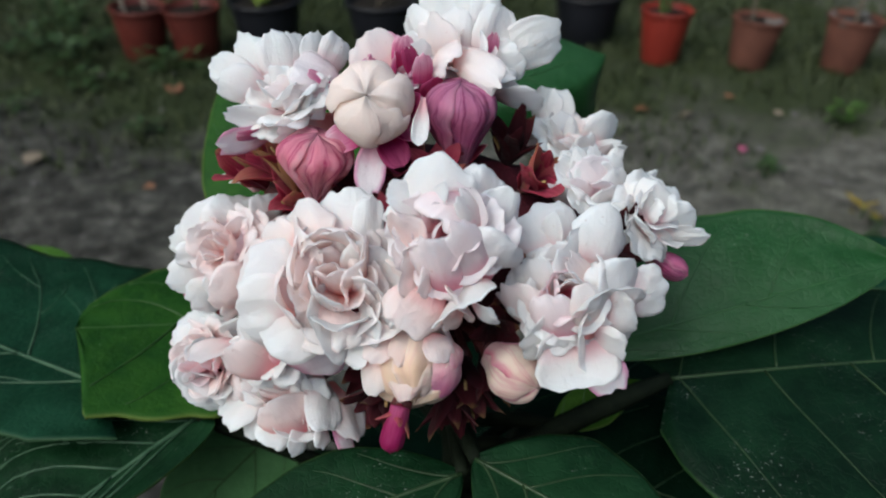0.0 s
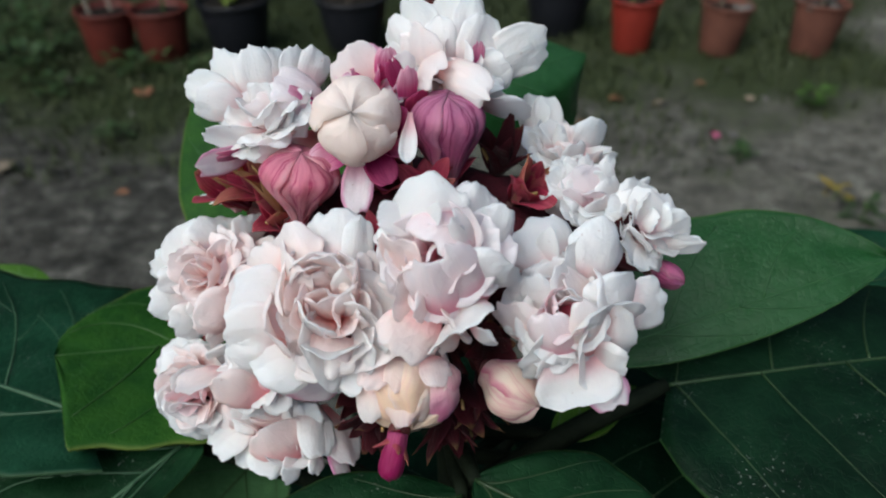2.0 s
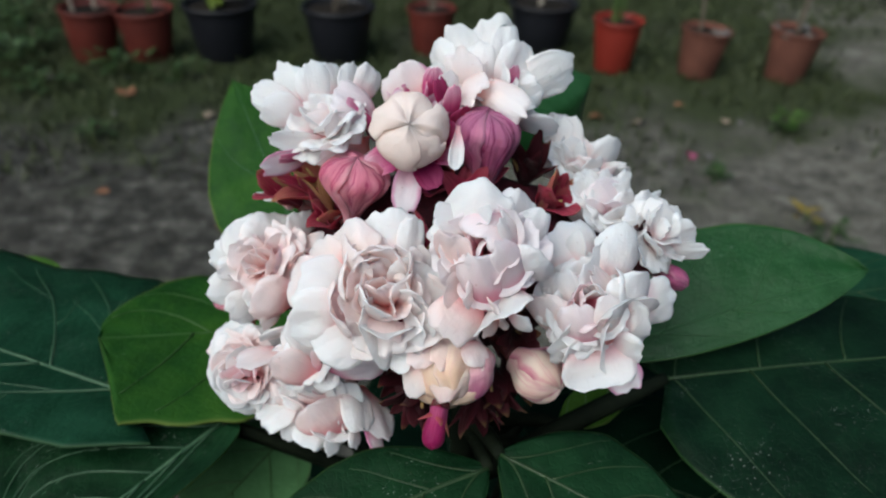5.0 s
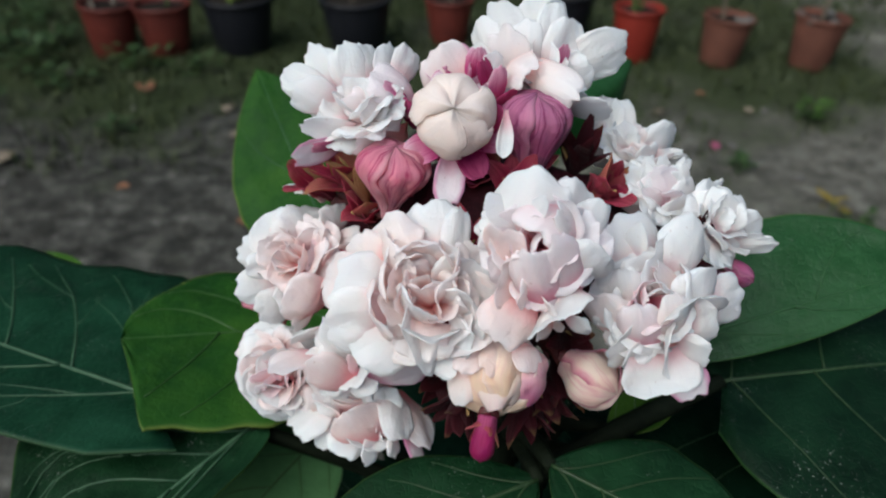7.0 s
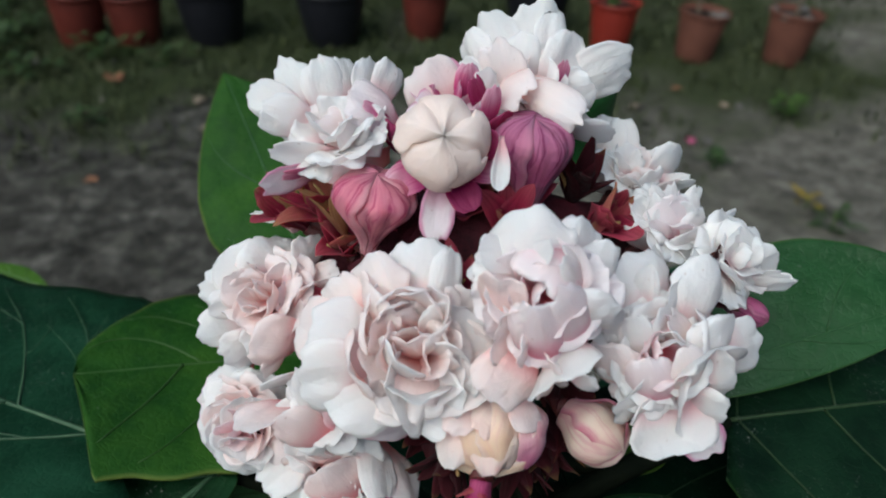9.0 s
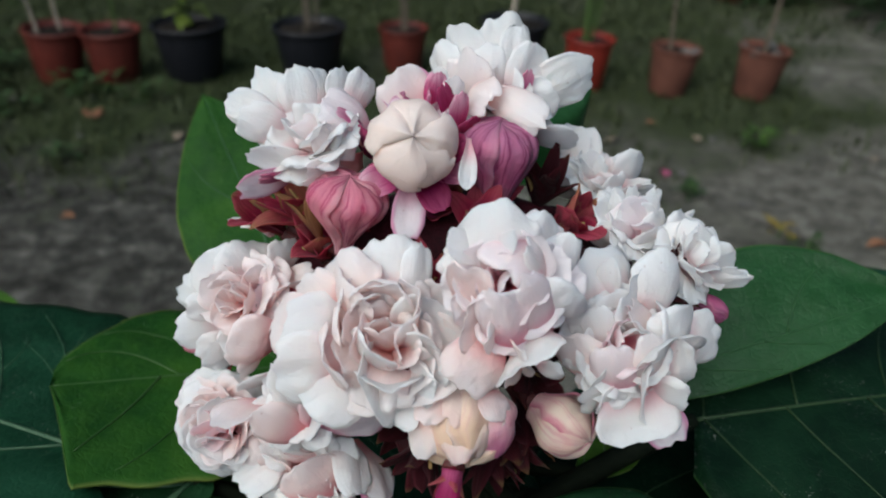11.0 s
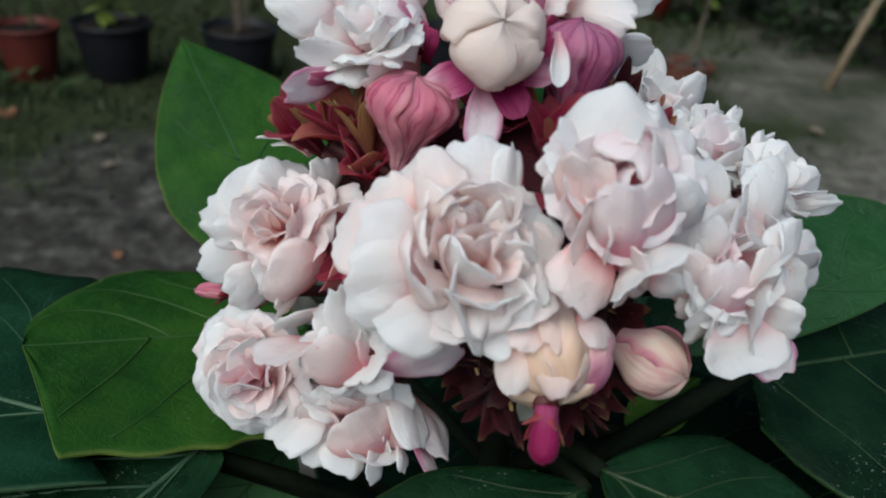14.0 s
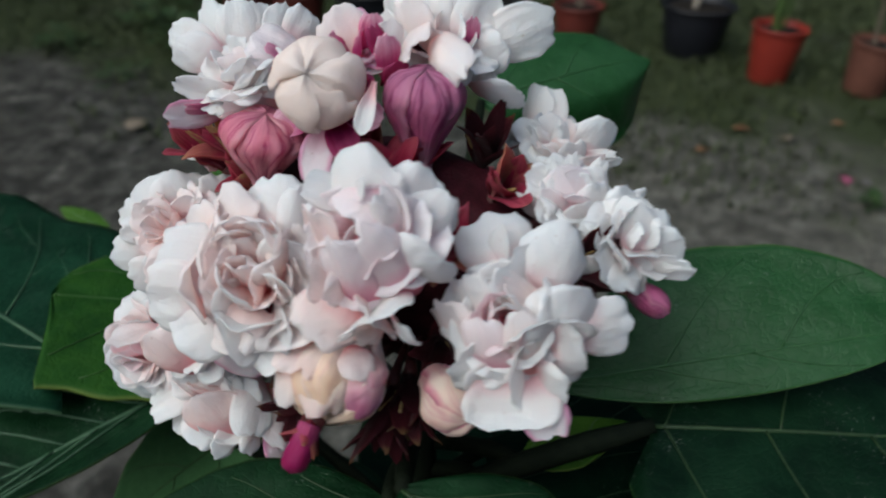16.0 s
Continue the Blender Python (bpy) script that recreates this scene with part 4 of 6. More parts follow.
lay(f, MAGENTA, (13.4, -5.4, -5.0), (10.8, -8.4, 3.0), 4.7, 1.5, 0.3)

f = flower(23, (-0.0096, 0.1377, 0.7967), (0.00, 0.70, 0.70), 0.0075, [PETAL_TINGED, PETAL_FLUSH], 3, "white flower flushed with magenta")
lay(f, PETAL_BLUSH, (0.2, -3.5, -5.0), (-6.4, 5.6, -1.0), 9.2, 2.0, -0.3)
lay(f, PETAL_TINGED, (0.2, -2.5, -5.0), (-2.5, 6.9, -2.0), 6.9, 2.0, -0.3)
lay(f, MAGENTA, (5.3, -2.9, -5.0), (3.4, 3.3, 3.0), 3.2, 1.5, -0.4)
lay(f, PETAL_FLUSH, (1.7, -1.5, -5.0), (3.0, 5.9, 1.0), 4.0, 1.5, -0.3)
lay(f, PETAL_FLUSH, (5.3, -4.9, -5.0), (7.3, 1.5, 5.0), 4.1, 2.0, -0.5)
lay(f, PETAL_WHITE, (3.2, -1.5, -5.0), (6.2, 5.5, 0.0), 4.4, 1.5, -0.3)
lay(f, MAGENTA, (6.3, -5.4, -5.0), (8.8, -3.0, 4.0), 4.2, 1.5, -0.4)
lay(f, MAGENTA, (-9.7, -8.7, -5.0), (-10.5, -3.8, 1.0), 4.3, 1.5, -0.3)

f = flower(19, (-0.0430, 0.1227, 0.7647), (-0.40, 0.05, 0.90), 0.0100, [PETAL_BLUSH, HEART_PEACH], 7, "pale pink double flower")
lay(f, PETAL_WHITE, (2.8, 2.1, -5.0), (-0.7, 11.0, -3.0), 10.0, 2.5, -0.3)
lay(f, PETAL_WHITE, (0.0, 0.1, -5.0), (-7.4, 7.9, -1.0), 9.6, 2.5, -0.3)
lay(f, PETAL_WHITE, (-1.8, -0.9, -5.0), (-12.0, 2.0, -3.0), 6.6, 2.0, -0.3)
lay(f, PETAL_WHITE, (-0.8, -0.9, -5.0), (-9.8, -1.5, 0.0), 4.7, 1.5, -0.3)
lay(f, PETAL_WHITE, (-0.8, -2.8, -5.0), (-12.0, -6.6, -2.0), 6.5, 2.0, -0.3)
lay(f, PETAL_BLUSH, (8.2, -7.0, -4.0), (-0.8, -8.0, 4.5), 10.4, 3.0, -0.6)
lay(f, PETAL_BLUSH, (8.0, -10.5, -4.0), (13.2, 0.5, 2.0), 5.6, 1.5, 0.4)
lay(f, PETAL_WHITE, (8.5, -13.0, -4.0), (0.0, -16.0, 0.0), 4.6, 1.5, -0.3)
lay(f, HEART_PINK, (7.5, -2.5, -5.0), (2.5, 1.5, 1.0), 6.0, 1.5, 0.3)
lay(f, PETAL_BLUSH, (6.6, -2.5, -5.0), (11.3, 4.1, 0.0), 9.6, 1.0, 0.4)
lay(f, PETAL_BLUSH, (5.6, 2.2, -5.0), (13.9, 4.8, -1.0), 3.9, 1.0, 0.3)
lay(f, PETAL_WHITE, (6.4, 4.2, -5.0), (8.1, 11.6, -3.0), 7.5, 2.0, -0.3)
lay(f, HEART_PEACH, (0.1, -1.8, -5.0), (-2.0, 1.8, 3.0), 3.4, 1.0, 0.5)
lay(f, HEART_PEACH, (1.0, -1.8, -5.0), (1.0, 3.3, 3.0), 3.9, 1.0, 0.5)
lay(f, HEART_PEACH, (-0.8, -1.8, -5.0), (-1.4, -1.3, 3.5), 3.0, 1.0, 0.4)
lay(f, PETAL_WHITE, (0.2, -5.6, -5.0), (-7.6, -11.9, -3.0), 8.0, 2.0, -0.3)
lay(f, PETAL_CREAM, (4.0, -7.4, -5.0), (0.1, -14.0, -1.0), 4.9, 2.0, -0.3)
lay(f, PETAL_WHITE, (3.0, -4.5, -5.0), (-2.8, -10.5, -1.0), 7.9, 2.0, -0.3)
lay(f, PETAL_WHITE, (5.2, 12.8, -5.0), (-3.7, 15.4, -9.0), 4.0, 1.5, -0.2)
lay(f, PETAL_WHITE, (5.3, 11.9, -5.0), (-1.2, 14.1, -8.0), 3.4, 1.5, -0.2)
lay(f, PETAL_BLUSH, (1.0, -0.8, -5.0), (-5.7, 3.3, 1.0), 6.9, 1.5, 0.3)
lay(f, PETAL_BLUSH, (2.8, 0.2, -5.0), (4.8, 6.0, 1.0), 7.1, 1.5, 0.4)

f = flower(20, (-0.0473, 0.1122, 0.7437), (-0.45, -0.15, 0.85), 0.0100, [PETAL_BLUSH, HEART_PINK], 8, "blush-white double flower")
lay(f, PETAL_WHITE, (0.4, -1.3, -5.0), (-8.3, 3.5, -2.0), 11.5, 3.0, -0.4)
lay(f, PETAL_WHITE, (0.4, -1.3, -5.0), (-7.2, -3.8, -2.0), 9.7, 3.0, -0.4)
lay(f, PETAL_WHITE, (0.3, -0.4, -5.0), (-4.4, 9.1, -3.0), 9.1, 2.5, -0.3)
lay(f, PETAL_WHITE, (1.3, -0.4, -5.0), (2.0, 9.6, -3.0), 9.2, 2.5, -0.3)
lay(f, PETAL_WHITE, (1.3, -0.4, -5.0), (6.7, 7.4, -3.0), 7.4, 2.0, -0.3)
lay(f, PETAL_BLUSH, (0.4, -3.2, -5.0), (-3.2, 4.6, 2.0), 8.3, 2.0, 0.6)
lay(f, PETAL_WHITE, (0.9, -3.2, -5.0), (1.0, 5.6, 3.0), 7.8, 2.0, 0.6)
lay(f, PETAL_BLUSH, (0.4, -3.2, -5.0), (4.1, 3.8, 3.0), 6.1, 1.5, 0.5)
lay(f, HEART_PINK, (0.4, -2.3, -5.0), (-1.7, 1.6, 4.0), 5.1, 1.5, 0.6)
lay(f, PETAL_WHITE, (0.4, -3.2, -5.0), (-0.7, -1.4, 4.5), 5.1, 1.5, 0.5)
lay(f, PETAL_WHITE, (-0.6, -1.3, -5.0), (-4.9, -5.3, 1.0), 9.5, 2.0, 0.5)
lay(f, PETAL_WHITE, (0.4, -1.3, -5.0), (-0.4, -6.5, 2.0), 10.4, 2.0, 0.5)
lay(f, PETAL_BLUSH, (1.3, -1.3, -5.0), (4.7, -5.3, 1.0), 9.8, 2.0, 0.4)
lay(f, PETAL_WHITE, (0.4, -2.3, -5.0), (-2.6, -9.1, -2.0), 9.8, 2.5, -0.3)
lay(f, PETAL_WHITE, (2.3, -2.2, -5.0), (2.8, -9.8, -2.0), 9.0, 2.5, -0.3)
lay(f, PETAL_WHITE, (2.2, -1.3, -5.0), (7.3, -7.5, -2.0), 8.2, 2.0, -0.3)

f = flower(22, (-0.0312, 0.1040, 0.7537), (-0.20, -0.20, 1.00), 0.0075, [PETAL_WHITE, PETAL_BLUSH], 0, "half-hidden pale pink flower")
lay(f, PETAL_BLUSH, (-4.3, 1.4, -5.0), (-12.0, -1.7, 3.5), 6.9, 2.0, 0.3)
lay(f, PETAL_WHITE, (3.2, -3.7, -5.0), (-3.4, 9.9, 4.5), 5.3, 2.0, -0.3)
lay(f, PETAL_BLUSH, (2.8, -4.6, -5.0), (-6.1, 1.1, 4.0), 6.5, 2.0, -0.2)
lay(f, PETAL_TINGED, (3.4, -2.6, -4.0), (16.0, 1.0, 6.0), 7.4, 2.5, -0.3)
lay(f, PETAL_WHITE, (2.7, -1.1, -5.0), (4.0, 6.0, 0.0), 5.9, 1.5, 0.3)
lay(f, PETAL_WHITE, (0.9, 0.6, -5.0), (-0.2, 7.6, -2.0), 6.0, 1.5, 0.2)
lay(f, HEART_PINK, (4.5, -2.8, -5.0), (2.4, 4.2, -1.0), 6.8, 1.5, 0.4)

f = flower(21, (-0.0308, 0.1054, 0.7383), (-0.12, -0.35, 0.93), 0.0080, [PETAL_WHITE, PETAL_BLUSH], 2, "white double flower low on the head")
lay(f, PETAL_WHITE, (1.9, 0.7, -5.0), (1.1, 8.7, 2.0), 10.3, 3.0, -0.6)
lay(f, PETAL_BLUSH, (4.9, -6.8, -5.0), (-0.1, 2.6, 4.5), 10.9, 3.0, -0.8)
lay(f, PETAL_WHITE, (5.1, 6.8, -5.0), (10.9, -3.8, 3.0), 6.8, 2.5, -0.3)
lay(f, PETAL_BLUSH, (8.5, 4.5, -5.0), (15.3, -6.4, -2.0), 8.1, 2.0, -0.3)
lay(f, PETAL_WHITE, (-2.9, 3.5, -5.0), (-11.5, -4.1, -1.0), 8.4, 2.5, -0.3)
lay(f, PETAL_WHITE, (-1.9, 3.5, -5.0), (-8.1, 3.2, 0.0), 8.0, 2.0, -0.3)
lay(f, PETAL_WHITE, (-1.8, 0.7, -5.0), (-6.8, -6.8, -2.0), 4.7, 2.0, -0.3)
lay(f, PETAL_WHITE, (0.1, -1.2, -5.0), (-2.3, -8.3, 0.0), 6.7, 2.0, -0.4)
lay(f, PETAL_WHITE, (3.9, -2.1, -5.0), (2.7, -9.0, 1.0), 4.3, 2.0, -0.2)
lay(f, PETAL_WHITE, (6.7, -3.1, -5.0), (8.3, -8.6, -1.0), 4.2, 2.0, -0.2)
lay(f, PETAL_TINGED, (9.6, -3.1, -5.0), (14.1, -10.7, -3.0), 4.0, 1.5, -0.2)
lay(f, PETAL_WHITE, (6.5, 8.3, -5.0), (15.7, 8.5, -3.0), 4.1, 1.5, -0.2)
lay(f, HEART_PEACH, (-0.0, 2.6, -5.0), (-2.8, 3.5, 3.0), 3.5, 1.0, 0.5)
lay(f, HEART_PEACH, (0.9, 3.5, -5.0), (-0.6, 4.4, 3.0), 3.5, 1.0, 0.5)
lay(f, PETAL_BLUSH, (-2.7, -1.2, -5.0), (-5.4, 3.4, 2.0), 6.1, 1.5, 0.4)
lay(f, PETAL_WHITE, (1.1, -3.1, -5.0), (2.8, -5.5, 2.0), 9.8, 2.0, -0.4)
lay(f, PETAL_WHITE, (1.0, -1.0, -4.0), (10.0, 4.8, 0.5), 6.0, 2.0, -0.4)
lay(f, PETAL_BLUSH, (2.0, -2.0, -4.0), (11.2, -1.0, 0.0), 6.0, 2.0, -0.4)


def bud(seed, at, face, R, H, mat, label, count=5, taper=0.65, peak=0.42, sep=SEPAL, sepal_len=0.0, open_=0.0, name="bud", twist=0.35, crease=0.14, lap=0.10, rag=0.3, jitter=15, wide=1.36, ribs=0.0):
    """A closed bud of overlapping petals round one axis."""
    rng = random.Random(seed)
    n = facing(face)
    axes = frame_of(n)
    x, y, _ = axes
    c = Vector(at)
    foot = c - n * (H * 0.5)
    body = stalk(head, foot, 0.0013, name=name)
    tagged(body, label)
    nu, nv = 21, 18
    for k in range(count):
        a0 = 360 * k / count + rng.uniform(-jitter, jitter)
        swell = rng.uniform(0.93, 1.06)
        half = radians(180 / count * wide)
        seedv = Vector((rng.uniform(-50, 50), rng.uniform(-50, 50), 3))
        front, back, uvs = [], [], []
        for j in range(nv):
            v = j / (nv - 1)
            if v < peak:
                rr = math.sqrt(max(0.0, 1 - (1 - v / peak) ** 2))
            else:
                rr = 1 - taper * smooth01((v - peak) / (1 - peak))
            rr = max(rr, open_ * 0.6 + 0.03)
            z = H * (0.5 - v ** 1.12) * (swell if v < 0.4 else 1.0)
            for i in range(nu):
                u = -1 + 2 * i / (nu - 1)
                a = radians(a0) + half * (u + rag * abs(u) * noise.noise(seedv + Vector((9, v * 5, u)))) + twist * (1 - v)
                q = noise.noise(seedv + Vector((u * 1.6, v * 2.2, 0)))
                tuck = 1.05 - crease * abs(u) ** 3 + lap * u + 0.13 * q
                if ribs:
                    tuck += ribs * (abs(math.sin(5.0 * a + 1.5 * q)) - 0.5) * min(1.0, 3.0 * v)
                rad = R * rr * tuck * swell
                p = c + n * (z + R * 0.05 * q + R * 0.10 * (1 - v) * (0.3 - abs(u) ** 1.5)) + rad * (math.cos(a) * x + math.sin(a) * y)
                o = (math.cos(a) * x + math.sin(a) * y)
                front.append(p)
                back.append(p - o * 0.0004)
                uvs.append((i / (nu - 1), v))
        link("petal", shell("petal", front, back, nu, nv, uvs), mat, body)
    verts, faces, seg = [], [], 14
    for j in range(9):
        ph = math.pi * j / 8
        for i in range(seg):
            a = 2 * math.pi * i / seg
            verts.append(c + n * (H * (0.12 + 0.30 * math.cos(ph))) + (R * 0.80 * math.sin(ph)) * (math.cos(a) * x + math.sin(a) * y))
    for j in range(8):
        for i in range(seg):
            faces.append((j * seg + i, (j + 1) * seg + i, (j + 1) * seg + (i + 1) % seg, j * seg + (i + 1) % seg))
    link("heart", raw("heart", verts, faces, [(0.5, 0.5)] * len(verts)), mat, body)
    if sepal_len:
        sepals(body, rng, foot - n * 0.001, axes, 5, sepal_len, sepal_len * 0.5, 15, 45, sep, rng.uniform(0, 60))
    return body


bud(31, (-0.0110, 0.1248, 0.7950), (-0.04, 0.0, 1.0), 0.0071, 0.0138, BUD_CREAM, "round closed cream bud, petals folded over one another", 5, 0.55, 0.50, SEPAL, 0.010, crease=0.07, lap=0.13, rag=0.6, jitter=24, twist=0.5, wide=1.30)
bud(32, (0.0041, 0.1313, 0.7874), (0.02, 0.90, 0.44), 0.0068, 0.0180, BUD_PURPLE, "closed purple bud with dark streaks", 4, 0.74, 0.28, SEPAL, 0.008, crease=0.04, lap=0.05, twist=0.15, ribs=0.10)
bud(33, (-0.0228, 0.1255, 0.7808), (0.12, 0.86, 0.48), 0.0066, 0.0148, BUD_PINK, "closed pink bud with crimson streaks", 4, 0.80, 0.27, SEPAL, 0.010, crease=0.06, lap=0.07, rag=0.4, twist=0.15, ribs=0.12)
bud(34, (0.0153, 0.1036, 0.7520), (0.70, -0.42, 0.56), 0.0053, 0.0118, BUD_TIPPED, "small cream bud edged with crimson", 4, 0.5, 0.55, SEPAL_SHADED_MAROON, 0.006, crease=0.06, lap=0.14)
bud(35, (-0.0052, 0.0891, 0.7513), (-0.18, -0.92, 0.33), 0.0019, 0.0075, MAGENTA, "small magenta bud hanging down", 4, 0.15, 0.30, SEPAL, 0.006)
f = (bud(36, (-0.0028, 0.1003, 0.7567), (0.08, -0.86, 0.50), 0.0074, 0.0150, BUD_HALF, "half-open peach bud flushed with purple", 6, 0.30, 0.42, SEPAL, 0.011, crease=0.10, lap=0.14, rag=0.5, name="flower"), Vector((-0.0043, 0.0960, 0.7601)), random.Random(36))
lay(f, PETAL_CREAM, (-1.5, 4.1, -3.0), (-4.6, -6.3, -1.0), 6.3, 5.0, -0.8)
lay(f, BUD_CREAM, (-2.8, 4.1, -3.0), (-7.1, -1.2, -2.0), 5.0, 4.0, -0.7)
lay(f, BUD_HALF, (1.9, 4.1, -3.0), (1.7, -6.7, 1.0), 7.6, 5.5, -0.8)
lay(f, BUD_VIOLET, (5.3, 3.8, -3.0), (6.5, -5.8, -1.0), 6.7, 5.0, -0.8)
lay(f, BUD_VIOLET, (5.7, 4.6, -3.0), (8.7, -2.7, -2.0), 5.5, 4.5, -0.8)
lay(f, HEART_PEACH, (0.2, 4.9, -3.0), (-5.5, 0.4, 3.5), 4.5, 2.5, -0.5)
lay(f, BUD_CREAM, (1.4, 4.9, -3.0), (-0.6, 0.5, 4.5), 4.6, 2.5, -0.5)
lay(f, PETAL_BLUSH, (3.6, 5.0, -3.0), (7.0, 0.6, 2.0), 5.2, 3.0, -0.5)
bud(37, (0.0447, 0.1235, 0.7630), (0.80, -0.45, 0.35), 0.0025, 0.0095, BUD_PURPLE, "small dark purple bud at the side", 4, 0.4, 0.45, SEPAL, 0.0)
bud(38, (-0.0545, 0.1335, 0.7445), (-0.95, 0.0, 0.2), 0.0015, 0.0075, BUD_PINK, "small pink bud at the side", 4, 0.4, 0.5, SEPAL, 0.006)
# loose petals that hang below the round bud
rg = random.Random(77)
hang = frame_of(facing((0.0, 0.0, 1.0)))
tuft = stalk(head, Vector((-0.0107, 0.1316, 0.7876)), name="spent_flower")
for az, ln, wd, a0, a1, mt in ((262, 0.0140, 0.0064, 58, 106, PETAL_TINGED), (300, 0.0105, 0.0060, 50, 92, MAGENTA), (205, 0.0110, 0.0064, 60, 100, PETAL_FLUSH), (20, 0.0120, 0.0056, 60, 40, MAGENTA), (350, 0.0110, 0.0056, 60, 70, PETAL_FLUSH)):
    link("petal", petal(rg, Vector((-0.0107, 0.1296, 0.7886)), hang, az, a0, a1, ln, wd, 0.9, 1.2), mt, tuft)
# a short curled white petal beside the purple bud, and a dark open tube below the round one
curl_axes = frame_of(facing((0.3, 0.2, 1.0)))
link("petal", petal(rg, Vector((-0.0021, 0.1245, 0.7964)), curl_axes, 262, 80, 100, 0.0090, 0.0036, 1.3, 1.0), PETAL_WHITE, tuft)
tube_foot = Vector((-0.0071, 0.1330, 0.7787))
cup = stalk(head, tube_foot, name="spent_flower")
for k in range(5):
    link("petal", petal(rg, tube_foot, frame_of(facing((0.05, 0.25, 1.0))), 72 * k + 10, 48, 6, 0.0095, 0.0072, 1.0, 0.8), MAGENTA if k % 2 else SEPAL, cup)


# withered brown petals left beside the pink bud
for foot, n_dir, pieces in ((Vector((-0.0280, 0.1290, 0.7735)), (-0.25, 0.85, 0.45), ((90, 0.0130, 0.0040), (200, 0.0125, 0.0042), (320, 0.0120, 0.0040), (30, 0.0095, 0.0030))),
                            (Vector((-0.0345, 0.1345, 0.7735)), (-0.55, 0.70, 0.50), ((60, 0.0110, 0.0026), (150, 0.0120, 0.0024), (280, 0.0100, 0.0028)))):
    old = stalk(head, foot, 0.0008, name="spent_flower")
    for az, ln, wd in pieces:
        link("petal", petal(rg, foot, frame_of(facing(n_dir)), az, 22, 14, ln, wd, 1.3, 1.8, 0.6, tip=rg.uniform(-30, 50)), WITHERED, old)


def calyx(seed, at, face, size, mat, count=5, spread=60):
    """An empty calyx left by a fallen flower, with its pale style."""
    rng = random.Random(seed)
    n = facing(face)
    axes = frame_of(n)
    base = Vector(at) - n * (size * 0.5)
    body = stalk(head, base, 0.0010, name="calyx")
    sepals(body, rng, base, axes, count, size * 1.2, size * rng.uniform(0.42, 0.72), 14, spread, mat, rng.uniform(0, 70))
    for k in range(2):
        d = n * size * rng.uniform(0.5, 0.8) + axes[0] * rng.uniform(-0.3, 0.3) * size + axes[1] * rng.uniform(-0.2, 0.3) * size
        link("style", tube("style", bezier(base, base + d * 0.6, base + d + axes[0] * size * rng.uniform(-0.3, 0.3), 6), [0.0004] * 5 + [0.0003], 6), YELLOW_STYLE, body)


YELLOW_STYLE = plain("style_tan", (0.22, 0.12, 0.05), (0.40, 0.26, 0.10), 300, 0.5)
# the near-black calyces carry the shade of the gaps they sit in
for k, (at, fc, size, mat, sp) in enumerate([
        ((0.0141, 0.1368, 0.7808), (0.2, 0.6, 0.7), 0.0115, SEPAL_SHADED_MAROON, 26), ((-0.0096, 0.1315, 0.7799), (0.0, 0.4, 0.9), 0.0100, SEPAL, 36),
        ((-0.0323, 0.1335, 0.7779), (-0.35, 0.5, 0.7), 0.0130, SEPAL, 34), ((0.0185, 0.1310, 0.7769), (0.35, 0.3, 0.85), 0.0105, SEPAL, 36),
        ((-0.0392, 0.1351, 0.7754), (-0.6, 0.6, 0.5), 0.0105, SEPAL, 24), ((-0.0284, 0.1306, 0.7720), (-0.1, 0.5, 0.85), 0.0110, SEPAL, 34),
        ((0.0070, 0.1070, 0.7450), (0.15, -0.8, 0.5), 0.0110, SEPAL_SHADED_MAROON, 30), ((0.0040, 0.1050, 0.7425), (0.10, -0.9, 0.3), 0.0120, SEPAL_SHADED_MAROON, 24), ((0.0110, 0.1090, 0.7450), (0.25, -0.85, 0.3), 0.0120, SEPAL_SHADED_MAROON, 26), ((-0.0090, 0.1000, 0.7480), (-0.3, -0.85, 0.4), 0.0095, SEPAL_SHADED_MAROON, 30),
        ((-0.0120, 0.1090, 0.7480), (-0.1, -0.6, 0.7), 0.0100, SEPAL_SHADED_MAROON, 36), ((0.0120, 0.1130, 0.7540), (0.1, -0.2, 0.9), 0.0085, SEPAL_SHADED_MAROON, 40),
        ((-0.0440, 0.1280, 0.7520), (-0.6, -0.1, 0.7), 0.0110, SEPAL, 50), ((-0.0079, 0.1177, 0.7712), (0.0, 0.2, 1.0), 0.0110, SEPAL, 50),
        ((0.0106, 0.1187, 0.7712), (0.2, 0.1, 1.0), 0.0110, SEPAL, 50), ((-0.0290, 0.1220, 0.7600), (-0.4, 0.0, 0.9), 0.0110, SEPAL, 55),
        ((0.0009, 0.1255, 0.7790), (0.0, 0.5, 0.85), 0.0110, SEPAL, 40), ((0.0331, 0.1217, 0.7682), (0.5, 0.1, 0.8), 0.0110, SEPAL_SHADED_MAROON, 50)]):
    calyx(100 + k, at, fc, size, mat, 7, sp)

# ---- the shrub: stem, petioles and broad leaves ----
shrub = thing("flowering_shrub", (0.004, 0.150, 0.0), "leafy shrub with broad dark green heart-shaped leaves on a dark stem", "shrub")
link("stem", tube("stem", [(0.004, 0.150, 0.0), (0.010, 0.152, 0.2), (0.006, 0.146, 0.45), (0.004, 0.138, 0.66), (0.002, 0.134, 0.735)], [0.007, 0.006, 0.005, 0.004, 0.0028], 10), STEM_DARK, shrub)


